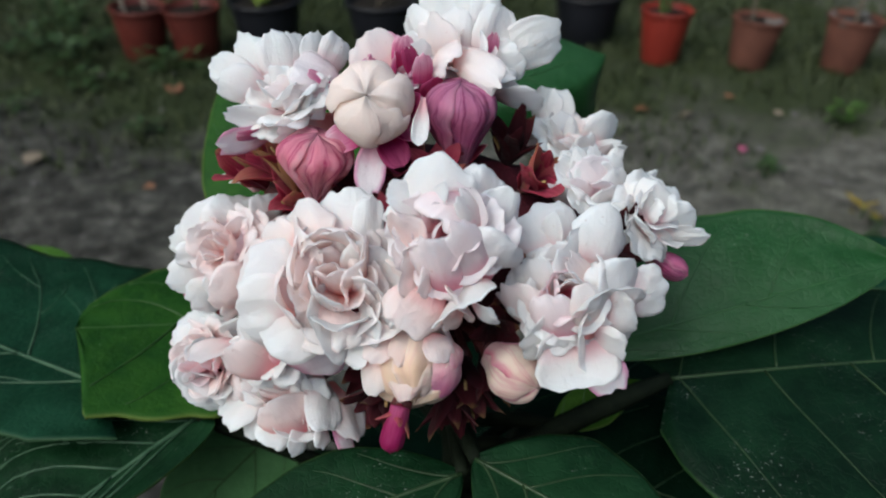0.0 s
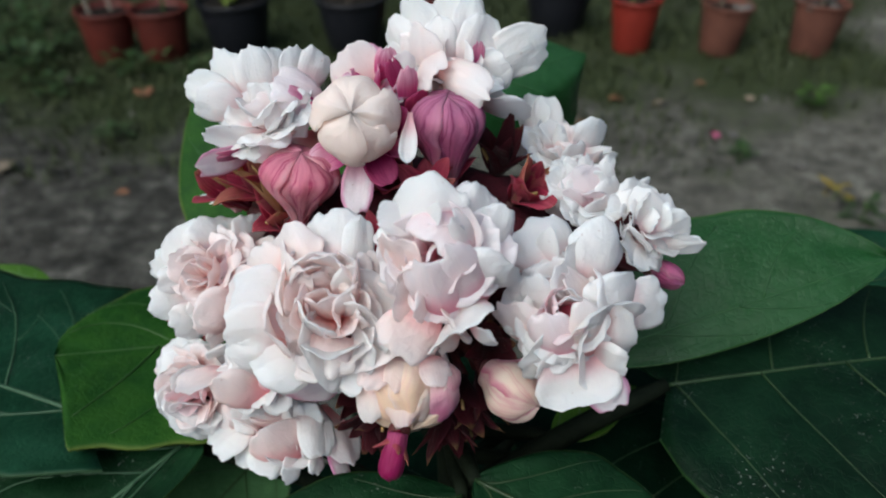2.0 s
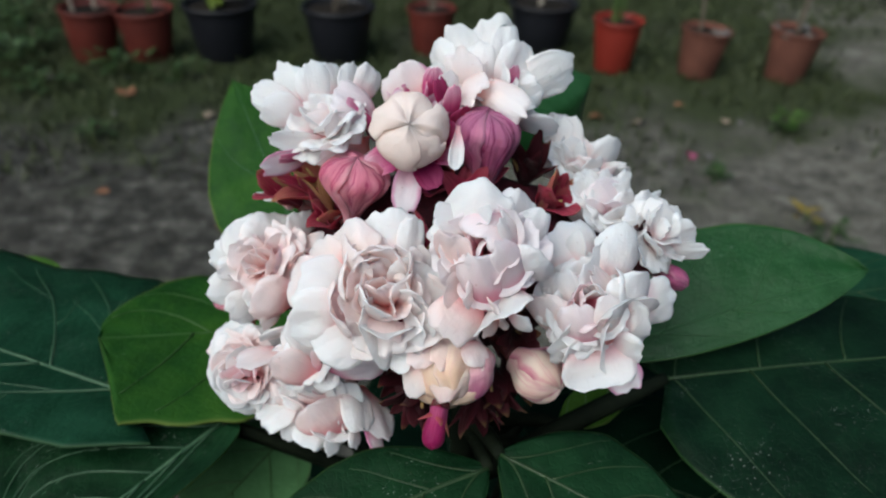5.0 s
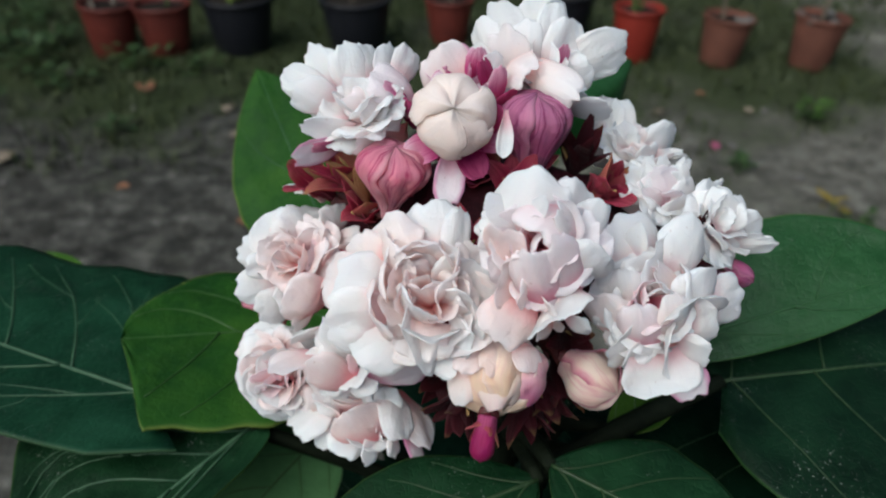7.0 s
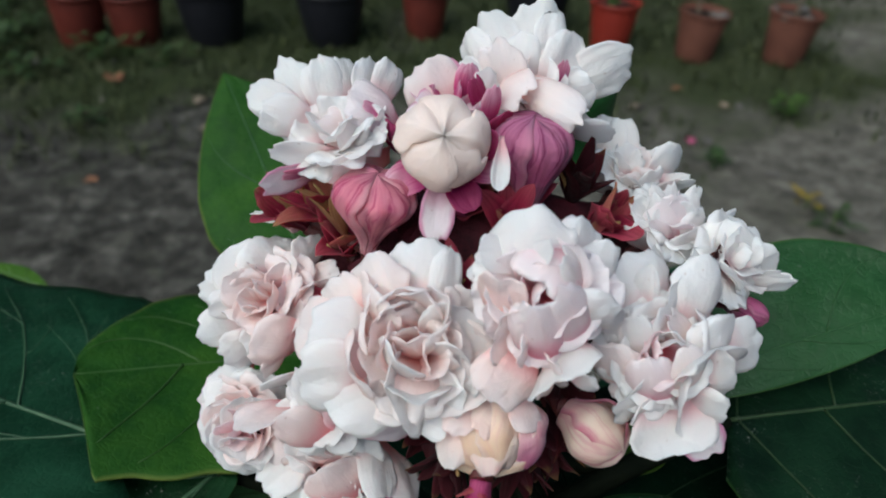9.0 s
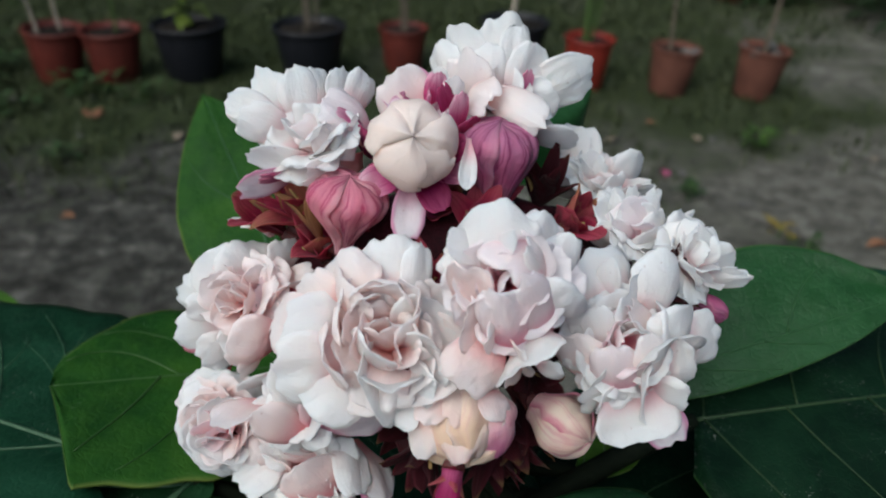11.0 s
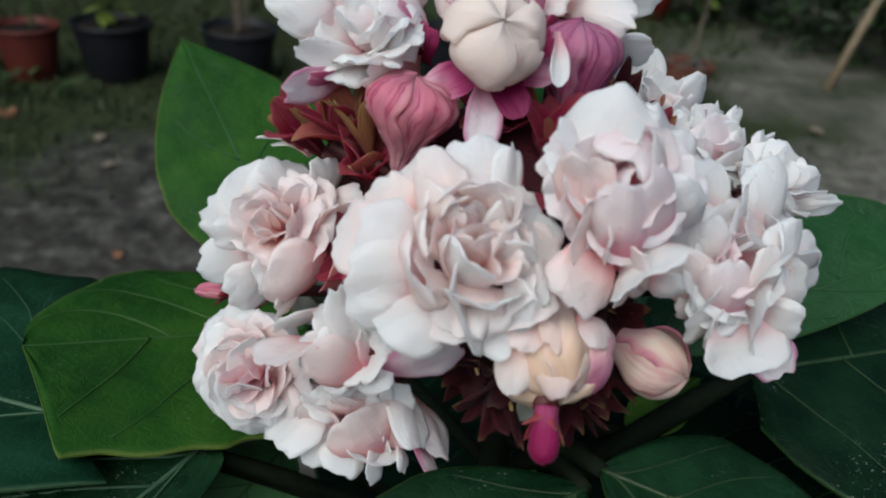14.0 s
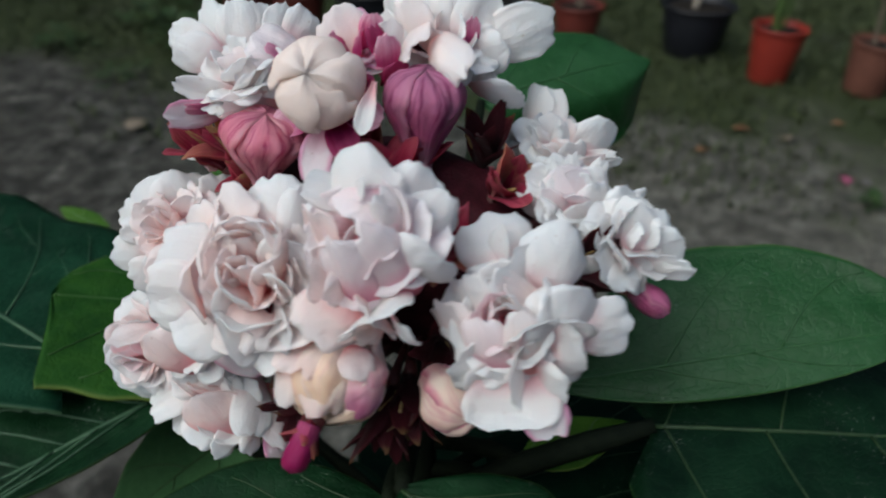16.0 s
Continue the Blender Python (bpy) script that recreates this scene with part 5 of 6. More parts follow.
def leaf(seed, base, tip, normal, wl, wr, mat, label="", sag=0.1, fold=0.15, wave=1.0, lobe=0.12, veins=7, vein_mat=None, stem_from=None, widest=0.36, curl=0.0, blunt=0.0, droop_l=0.0, droop_r=0.0, vein_r=0.00020, sweep_k=0.85, stout=0.0019, edge_l=None, edge_r=None):
    """A broad leaf from base to tip; wl and wr are the half widths to the left and right of the midrib."""
    rng = random.Random(seed)
    base, tip, normal = Vector(base), Vector(tip), Vector(normal).normalized()
    axis = tip - base
    length = axis.length
    ctrl = (base + tip) / 2 + normal * (sag * length)
    sd = Vector((rng.uniform(-50, 50), rng.uniform(-50, 50), 1))

    sweep = sweep_k * max(wl, wr) / length

    def surf(s, t):
        m = (1 - s) ** 2 * base + 2 * s * (1 - s) * ctrl + s * s * tip
        tg = (2 * (1 - s) * (ctrl - base) + 2 * s * (tip - ctrl)).normalized()
        side = normal.cross(tg).normalized()
        nn = tg.cross(side).normalized()
        half = wl if t > 0 else wr
        if s < widest:
            p = (0.30 if lobe > 0 else 0.06) + (0.70 if lobe > 0 else 0.94) * math.sin(0.5 * math.pi * (s / widest)) ** (0.55 if lobe > 0 else 0.8)
        else:
            e = min(1.0, (s - widest) / (1 - widest))
            p = (1 - e ** (1.75 + blunt * 1.5)) ** (1.0 - 0.45 * blunt)
        edge = edge_l if t > 0 else edge_r
        if edge:
            p = float(np.interp(s, [k[0] for k in edge], [k[1] for k in edge]))
        w = half * max(p, 0.004)
        a = abs(t)
        drp = droop_l if t > 0 else droop_r
        up = fold * a * w - 0.10 * w * a * a - drp * half * smooth01((a - 0.35) / 0.65) * smooth01(s / 0.3)
        q = noise.noise(sd + Vector((s * 3.0, t * 1.5, 0)))
        q2 = noise.noise(sd + Vector((s * 8.0, t * 4.0, 5)))
        up += wave * half * (0.10 * q * (0.3 + a) + 0.035 * q2 * (0.2 + a * a))
        ph = (s - sweep * a) * (veins + 0.6)
        up += 0.022 * half * (abs(math.sin(math.pi * ph)) - 0.6) * min(1, a * 4) * (1 - a * 0.6)
        up -= curl * length * max(0.0, s - 0.6) ** 2 * 2.5
        back = (0.0 if edge_r and t < 0 else lobe) * length * a * (1 - s) ** 3
        wavy = 1 + 0.03 * noise.noise(sd + Vector((s * 9, 2 if t > 0 else -2, 3)))
        return m + side * (t * w * wavy * (1 - 0.35 * abs(drp) * a)) + nn * up - tg * back, nn

    nu, nv = 33, 60
    front, back, uvs = [], [], []
    for j in range(nv):
        s = 1 - (1 - j / (nv - 1)) ** (1.5 if edge_l else 1.0)
        for i in range(nu):
            t = -1 + 2 * i / (nu - 1)
            p, nn = surf(s, t)
            front.append(p)
            back.append(p - nn * 0.0005)
            uvs.append((i / (nu - 1), s))
    blade = link("leaf", shell("leaf", front, back, nu, nv, uvs), mat, shrub, label)
    vm = vein_mat or VEIN
    pts = [surf(k / 24, 0)[0] for k in range(25)]
    link("midrib", tube("midrib", pts, [vein_r * 2.4 * (1 - 0.75 * k / 24) for k in range(25)], 6), vm, blade)
    for k in range(veins):
        for sg in (-1, 1):
            s0 = 0.02 + (k * 0.92 / veins) * (0.9 + 0.06 * sg)
            end = rng.uniform(0.80, 0.93)
            line = []
            for g in range(13):
                a = end * g / 12
                s = s0 + sweep * (a + 0.35 * a * a) * (1 - 0.35 * s0)
                if s > 0.97:
                    break
                q, nq = surf(s, sg * max(a, 0.004))
                line.append(q + nq * vein_r * 0.7)
            if len(line) > 3:
                link("side_vein", tube("side_vein", line, [vein_r * 1.25 * (1 - 0.7 * g / 12) for g in range(len(line))], 5), vm, blade)
            # smaller branches off the side vein
            for br in (() if vm is VEIN_SOFT or (veins < 6 and vm is not VEIN_LIGHT) else (0.35, 0.6)):
                twig = []
                for g in range(8):
                    a = end * (br + 0.30 * g / 7)
                    s = s0 + sweep * (a + 0.35 * a * a) * (1 - 0.35 * s0) + 0.11 * (g / 7) ** 0.8 * (1 if (k + int(br * 10)) % 2 else -0.8)
                    if not 0.0 < s < 0.96 or a > 0.95:
                        break
                    q, nq = surf(s, sg * a)
                    twig.append(q + nq * vein_r * 0.1)
                if len(twig) > 3:
                    link("side_vein", tube("side_vein", twig, [vein_r * 0.62 * (1 - 0.6 * g / 7) for g in range(len(twig))], 5), vm, blade)
    if stem_from:
        a = Vector(stem_from)
        link("petiole", tube("petiole", bezier(a, (a + base) / 2 + Vector((0, 0, 0.004)), base, 9), [stout] * 7 + [stout * 0.85, stout * 0.65], 8), STEM_DARK, blade)
    return blade


NODE = (0.003, 0.136, 0.715)
leaf(1, (0.030, 0.135, 0.728), (0.1045, 0.147, 0.7487), (-0.15, -0.55, 0.82), 0.0245, 0.0085, LEAF_MID, "broad smooth mid-green leaf", 0.03, 0.06, 0.6, 0.0, 3, VEIN_SOFT, NODE, 0.46, 0.0, 0.40)
leaf(2, (-0.0392, 0.1680, 0.7089), (-0.0951, 0.1443, 0.7233), (0.23, 0.051, 0.972), 0.0352, 0.0274, LEAF_FRESH, "fresh yellow-green leaf, lower margin rolled under", 0.0, 0.10, 0.22, 0.0, 3, VEIN_FRESH, NODE,
     edge_l=((0, 0.2), (0.12, 0.7), (0.28, 0.95), (0.49, 1.0), (0.70, 0.97), (0.84, 0.90), (0.93, 0.90), (0.955, 0.91), (0.962, 0.80), (0.972, 0.48), (0.985, 0.22), (1, 0.0)),
     edge_r=((0, 0.2), (0.10, 0.6), (0.20, 0.85), (0.29, 0.94), (0.41, 0.99), (0.50, 1.0), (0.56, 0.99), (0.68, 0.90), (0.79, 0.715), (0.87, 0.55), (0.95, 0.345), (0.985, 0.19), (1, 0.0)))
leaf(3, (-0.0849, 0.1315, 0.7165), (-0.195, 0.175, 0.715), (0.22, 0.06, 0.97), 0.026, 0.0510, LEAF_BLUE, "large dark green leaf with pale veins", 0.0, 0.10, 0.35, 0.16, 4, VEIN_LIGHT, (0.003, 0.138, 0.66), vein_r=0.00028,
     edge_l=((0, 0.5), (0.10, 0.85), (0.30, 1.0), (0.50, 0.96), (0.70, 0.80), (0.85, 0.55), (0.95, 0.25), (1, 0.0)),
     edge_r=((0, 0.6), (0.10, 0.90), (0.27, 1.0), (0.42, 0.92), (0.58, 0.85), (0.79, 0.86), (0.90, 0.62), (0.97, 0.28), (1, 0.0)))
leaf(21, (-0.0590, 0.1252, 0.7125), (-0.0985, 0.081, 0.7040), (-0.05, -0.15, 0.98), 0.011, 0.056, LEAF_FRONT, "dark green leaf with pale branching veins", 0.04, 0.05, 0.6, 0.05, 5, VEIN_LIGHT, (0.003, 0.138, 0.66), 0.34, droop_l=-0.2, vein_r=0.00026)
leaf(22, (-0.168, 0.261, 0.655), (-0.200, 0.271, 0.660), (0.0, -0.3, 0.95), 0.0055, 0.0055, LEAF_LIME, "small yellow-green leaf low on the shrub", 0.05, 0.05, 0.5, 0.0, 3, VEIN_PALE, (0.005, 0.146, 0.60), 0.45)
leaf(4, (0.0523, 0.1285, 0.7275), (0.152, 0.138, 0.733), (-0.06, -0.05, 1.0), 0.034, 0.046, LEAF_BROAD, "large dark green leaf with pale veins", 0.02, 0.04, 0.4, 0.06, 4, VEIN, (0.004, 0.1135, 0.7065), 0.28, sweep_k=0.30, stout=0.0025, vein_r=0.00022)
leaf(5, (0.0085, 0.0966, 0.7355), (0.050, 0.074, 0.729), (0.05, -0.15, 1.0), 0.0165, 0.0170, LEAF_FRONT, "dark green leaf with a pale midrib", 0.05, 0.05, 0.5, 0.0, 4, VEIN, (0.003, 0.126, 0.715), 0.40)
leaf(6, (0.0060, 0.0955, 0.7325), (-0.048, 0.073, 0.7235), (-0.1, -0.15, 1.0), 0.0170, 0.0150, LEAF_FRONT, "dark green leaf with a pale midrib", 0.05, 0.05, 0.5, 0.0, 4, VEIN, (0.003, 0.126, 0.712), 0.40)
leaf(7, (-0.043, 0.184, 0.713), (-0.0782, 0.2433, 0.7574), (0.1, -0.60, 0.79), 0.0225, 0.031, LEAF_FRESH, "green leaf standing up behind the flowers", 0.02, 0.05, 0.5, 0.0, 2, VEIN_SOFT, (0.003, 0.140, 0.69), 0.42, 0.0, 0.0)
leaf(8, (0.002, 0.212, 0.757), (0.0490, 0.2440, 0.7635), (0.12, -0.50, 0.86), 0.0185, 0.0235, LEAF_MID, "rounded green leaf curling down behind the flowers", 0.06, 0.0, 0.4, 0.0, 2, VEIN_SOFT, (0.003, 0.142, 0.70), 0.50, 0.1, 0.45, 0.1, 0.5)
leaf(9, (-0.044, 0.152, 0.687), (-0.073, 0.114, 0.675), (0.1, -0.2, 0.97), 0.0170, 0.0170, LEAF_PALE_LIT, "paler small leaf below the head, brightened as if lit", 0.05, 0.04, 0.6, 0.0, 3, VEIN_FRESH, (0.003, 0.138, 0.66), 0.5, 0.0, 0.25)
leaf(10, (0.046, 0.178, 0.700), (0.176, 0.192, 0.716), (0.0, -0.30, 0.95), 0.029, 0.032, LEAF_BLUE, "large dark leaf in the second row", 0.03, 0.05, 0.5, 0.12, 6, VEIN, (0.004, 0.142, 0.66), 0.32)
leaf(11, (0.022, 0.160, 0.662), (0.075, 0.204, 0.668), (0.0, -0.10, 1.0), 0.0105, 0.0105, LEAF_LIME, "bright green young leaf lower on the stem", 0.05, 0.05, 0.5, 0.0, 6, VEIN_PALE, (0.005, 0.146, 0.60), 0.45)
# most leaves from here are coloured darker to stand for the head's shade
leaf(18, (0.020, 0.125, 0.706), (0.100, 0.104, 0.692), (0.0, -0.10, 1.0), 0.030, 0.030, LEAF_SHADED, "leaf under the head, coloured darker for the shade", 0.05, 0.05, 0.5, 0.05, 5, VEIN, (0.003, 0.138, 0.69), 0.40)
leaf(19, (0.024, 0.146, 0.699), (0.105, 0.152, 0.690), (0.0, -0.10, 1.0), 0.022, 0.022, LEAF_SHADED, "leaf under the head, coloured darker for the shade", 0.04, 0.05, 0.5, 0.05, 5, VEIN, (0.003, 0.140, 0.68), 0.40)
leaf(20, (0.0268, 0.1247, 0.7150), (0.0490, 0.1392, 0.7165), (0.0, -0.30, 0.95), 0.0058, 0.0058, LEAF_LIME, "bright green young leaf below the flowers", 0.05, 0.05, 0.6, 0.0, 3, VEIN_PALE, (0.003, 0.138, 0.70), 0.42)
leaf(15, (0.000, 0.118, 0.690), (-0.032, 0.060, 0.668), (0.0, -0.15, 1.0), 0.018, 0.018, LEAF_SHADED, "leaf under the head, coloured darker for the shade", 0.05, 0.05, 0.5, 0.05, 5, VEIN, (0.003, 0.138, 0.67), 0.40)
leaf(16, (0.012, 0.118, 0.688), (0.075, 0.072, 0.664), (0.0, -0.15, 1.0), 0.028, 0.028, LEAF_SHADED, "leaf under the head, coloured darker for the shade", 0.05, 0.05, 0.5, 0.05, 5, VEIN, (0.003, 0.138, 0.67), 0.40)
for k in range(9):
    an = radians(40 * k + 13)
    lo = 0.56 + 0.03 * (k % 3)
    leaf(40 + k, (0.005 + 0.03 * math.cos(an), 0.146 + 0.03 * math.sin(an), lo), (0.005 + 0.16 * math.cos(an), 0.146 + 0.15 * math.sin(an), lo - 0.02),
         (0.3 * math.cos(an), 0.3 * math.sin(an), 1.0), 0.042, 0.042, LEAF_SHADED, "dark leaf low on the shrub", 0.06, 0.05, 0.5, 0.08, 4, VEIN, (0.006, 0.148, lo - 0.03), 0.36)
leaf(17, (0.030, 0.150, 0.665), (0.090, 0.180, 0.655), (0.0, -0.15, 1.0), 0.030, 0.036, LEAF_SHADED, "leaf under the head, coloured darker for the shade", 0.05, 0.05, 0.5, 0.05, 5, VEIN, (0.004, 0.142, 0.64), 0.40)
leaf(13, (-0.020, 0.150, 0.630), (-0.110, 0.165, 0.610), (0.0, -0.10, 1.0), 0.035, 0.035, LEAF_SHADED, "large dark leaf lower on the stem", 0.05, 0.05, 0.5, 0.1, 6, VEIN, (0.005, 0.146, 0.59), 0.40)
leaf(14, (0.030, 0.130, 0.650), (0.120, 0.150, 0.630), (0.0, -0.10, 1.0), 0.040, 0.040, LEAF_SHADED, "large dark leaf lower on the stem", 0.05, 0.05, 0.5, 0.1, 6, VEIN, (0.005, 0.146, 0.61), 0.40)

# ---- ground ----
gv, gf = [], []
gn = 90
for j in range(gn + 1):
    for i in range(gn + 1):
        a, b = (i / gn - 0.5) * 2, (j / gn - 0.5) * 2
        gx, gy = math.copysign(abs(a) ** 3, a) * 40 + a * 4, math.copysign(abs(b) ** 3, b) * 40 + b * 4 + 2
        h = 0.012 * noise.noise(Vector((gx * 2.1, gy * 2.1, 0))) + 0.006 * noise.noise(Vector((gx * 7, gy * 7, 3)))
        gv.append((gx, gy, h if abs(a) < 0.7 and abs(b) < 0.7 else 0))
for j in range(gn):
    for i in range(gn):
        k = j * (gn + 1) + i
        gf.append((k, k + 1, k + gn + 2, k + gn + 1))
tagged(link("ground", raw("ground", gv, gf), SOIL), "bare grey-brown soil with thin patches of grass", "ground", kind="structure")


def pot(at, r, h, mat, label, lean=0.0, stems=1, stem_mat=None, leafy=None, seed=0):
    rng = random.Random(seed)
    ob = thing("plant_pot", at, label, "plant pot", "row of plant pots")
    A = Vector(at)
    prof = [(r * 0.70, 0), (r * 0.72, 0.004), (r * 0.95, h * 0.90), (r * 0.95, h * 0.91), (r * 1.0, h * 0.92), (r * 1.01, h * 0.985), (r * 0.995, h), (r * 0.95, h), (r * 0.935, h * 0.98), (r * 0.86, h * 0.70)]
    tilt = Matrix.Translation(A) @ Matrix.Rotation(lean, 4, 'Y') @ Matrix.Translation(-A)
    for nm, me, mt in (("pot", lathe("pot", prof, 40, A, 0.008), mat),
                       ("soil", lathe("soil", [(r * 0.5, h * 0.80), (r * 0.90, h * 0.86), (r * 0.88, h * 0.885), (r * 0.4, h * 0.91), (r * 0.02, h * 0.92)], 28, A, 0.03), POT_SOIL)):
        me.transform(tilt)
        link(nm, me, mt, ob)
    return ob


def small_leaf(verts, faces, p, d, up, ln, wd):
    d = d.normalized()
    s = d.cross(up).normalized()
    k = len(verts)
    n = s.cross(d)
    for f, w, z in ((0.0, 0.08, 0), (0.35, 0.5, 0.06), (0.7, 0.36, 0.05), (1.0, 0.02, -0.06)):
        c = p + d * ln * f + n * ln * z
        verts += [c - s * wd * w + n * wd * 0.1, c, c + s * wd * w + n * wd * 0.1]
    for j in range(3):
        for i in range(2):
            a = k + j * 3 + i
            faces.append((a, a + 1, a + 4, a + 3))


def potted_plant(at, base_z, height, stems, stem_mat, leaf_mat, leaves, leaf_len, label, seed, spread=0.05, low=0.2, thick=0.006):
    rng = random.Random(seed)
    A = Vector(at) + Vector((0, 0, base_z))
    ob = thing("potted_plant", A, label, "plant", "plants in the pots")
    for k in range(stems):
        off = Vector((rng.uniform(-1, 1), rng.uniform(-1, 1), 0)) * spread * 0.6
        top = A + off + Vector((rng.uniform(-1, 1) * spread * 1.5, rng.uniform(-1, 1) * spread * 1.5, height * rng.uniform(0.8, 1.0)))
        p0 = A + off - Vector((0, 0, 0.02))
        link("stem", tube("stem", bezier(p0, (p0 + top) / 2 + Vector((rng.uniform(-1, 1), 0, 0)) * spread * 0.5, top, 8), [thick * (1 - 0.06 * g) for g in range(8)], 8), stem_mat, ob)
        if leaves:
            vs, fs = [], []
            for g in range(leaves):
                f = rng.uniform(low, 1.0)
                p = p0.lerp(top, f)
                an = rng.uniform(0, 6.28)
                small_leaf(vs, fs, p, Vector((math.cos(an), math.sin(an), rng.uniform(-0.5, 0.5))), Vector((0, 0, 1)), leaf_len * rng.uniform(0.7, 1.2), leaf_len * 0.55)
            link("foliage", raw("foliage", vs, fs), leaf_mat, ob)
    return ob


pots = [
    ((-1.090, 2.310, 0), 0.088, 0.165, DULL_RED, "faded red plastic pot with a black rim", 0.05),
    ((-0.920, 2.325, 0), 0.090, 0.160, DULL_RED, "faded red plastic pot of dark soil", 0.0),
    ((-0.690, 2.360, 0), 0.115, 0.175, BLACK_PLASTIC, "wide black plastic nursery pot", 0.0),
    ((-0.322, 2.380, 0), 0.115, 0.170, BLACK_PLASTIC, "wide black plastic nursery pot", 0.0),
    ((-0.027, 2.450, 0), 0.080, 0.150, DULL_RED, "small faded red plastic pot", 0.0),
    ((0.343, 2.500, 0), 0.115, 0.165, BLACK_PLASTIC, "wide black plastic nursery pot", 0.0),
    ((0.558, 2.330, 0), 0.078, 0.165, RED_PLASTIC, "bright red plastic flower pot", 0.02),
    ((0.823, 2.300, 0), 0.078, 0.150, TERRACOTTA, "dusty terracotta pot of dry soil", 0.06),
    ((1.098, 2.280, 0), 0.080, 0.160, TERRACOTTA, "dusty terracotta pot with stones on the soil", 0.06),
]
for k, (at, r, h, mat, label, lean) in enumerate(pots):
    pot(at, r, h, mat, label, lean, seed=k)
potted_plant(pots[0][0], 0.11, 0.6, 2, PALE_STICK, WEED, 10, 0.05, "young plant tied to a pale stake", 201)
potted_plant(pots[1][0], 0.11, 0.6, 1, STEM_GREEN, WEED, 8, 0.05, "thin green-stemmed young plant", 202)
potted_plant(pots[2][0], 0.12, 0.45, 2, STEM_GREEN, LIME_LEAF, 16, 0.075, "young plant with lime-yellow leaves", 203, 0.05, 0.18)
potted_plant(pots[3][0], 0.115, 0.6, 3, BARK, WEED, 6, 0.05, "bare brown stems in dark soil", 204, 0.05, 0.5)
potted_plant(pots[4][0], 0.1, 0.5, 2, BARK, WEED, 5, 0.05, "few bare brown stems", 205, 0.03, 0.5)
potted_plant(pots[5][0], 0.11, 0.6, 1, PALE_STICK, WEED, 5, 0.05, "pale woody stem cut short", 206, 0.02, 0.6, 0.010)
potted_plant(pots[6][0], 0.11, 0.55, 4, STEM_GREEN, WEED, 4, 0.04, "cluster of thin dry stems", 207, 0.04, 0.5)
potted_plant(pots[7][0], 0.1, 0.5, 1, BARK, WEED, 4, 0.04, "single bare brown stem", 208, 0.02, 0.5)
potted_plant(pots[8][0], 0.11, 0.6, 2, BARK, LIME_LEAF, 6, 0.05, "thin stem with yellowish leaves", 209, 0.02, 0.4)


def blades(name, count, xr, yr, h, mat, label, seed, keep=None):
    rng = random.Random(seed)
    vs, fs = [], []
    while count > 0:
        x, y = rng.uniform(*xr), rng.uniform(*yr)
        if keep and rng.random() > keep(x, y):
            count -= 0.25
            continue
        count -= 1
        a, b = rng.uniform(0, 6.28), rng.uniform(0.2, 1.1)
        hh = h * rng.uniform(0.4, 1.2)
        w = 0.0025 * rng.uniform(0.7, 1.6)
        d = Vector((math.cos(a), math.sin(a), 0))
        s = Vector((-d.y, d.x, 0)) * w
        p = Vector((x, y, -0.004))
        q, t = p + d * hh * 0.3 * b + Vector((0, 0, hh * 0.7)), p + d * hh * b + Vector((0, 0, hh * (1.1 - 0.5 * b)))
        k = len(vs)
        vs += [p - s, p + s, q + s * 0.8, q - s * 0.8, t]
        fs += [(k, k + 1, k + 2, k + 3), (k + 3, k + 2, k + 4)]
    return tagged(link(name, raw(name, vs, fs), mat), label, "grass", kind="stuff")


def patchy(x, y):
    v = 0.5 + noise.noise(Vector((x * 1.7, y * 1.7, 9))) + 0.5 * noise.noise(Vector((x * 6, y * 6, 2)))
    v += (y - 1.95) * 0.9 - max(0, x - 1.05) * 1.5
    return min(1, max(0.0, v * 0.8))


blades("grass", 42000, (-3.2, 3.2), (1.5, 4.4), 0.040, GRASS, "short thin grass among bare soil", 301, patchy)


def weed(at, height, spread, count, leaf_len, mat, label, seed, bloom_mat=None, bloom_h=0.0):
    rng = random.Random(seed)
    A = Vector(at)
    ob = thing("weed", A, label, "weed", "weeds on the soil")
    vs, fs = [], []
    for k in range(count):
        an, f = rng.uniform(0, 6.28), rng.random()
        p = A + Vector((math.cos(an) * spread * f * 0.5, math.sin(an) * spread * f * 0.5, height * rng.uniform(0.1, 1.0)))
        small_leaf(vs, fs, p, Vector((math.cos(an), math.sin(an), rng.uniform(-0.2, 0.6))), Vector((0, 0, 1)), leaf_len * rng.uniform(0.6, 1.2), leaf_len * rng.uniform(0.4, 0.6))
    link("foliage", raw("foliage", vs, fs), mat, ob)
    link("stem", tube("stem", [A - Vector((0, 0, 0.01)), A + Vector((0.004, 0, height * 0.6)), A + Vector((0, 0.004, height))], [0.003, 0.0025, 0.0015], 6), STEM_GREEN, ob)
    if bloom_mat:
        c = A + Vector((0, 0, bloom_h))
        link("stalk", tube("stalk", [A, A + Vector((0.004, 0, bloom_h * 0.5)), c], 0.0022, 6), STEM_GREEN, ob)
        vs, fs = [], []
        for k in range(14):
            an = 2.4 * k
            small_leaf(vs, fs, c, Vector((math.cos(an), math.sin(an), 0.2 + 0.05 * k)), Vector((0, 0, 1)), 0.024, 0.018)
        link("flower", raw("flower", vs, fs), bloom_mat, ob)
    return ob


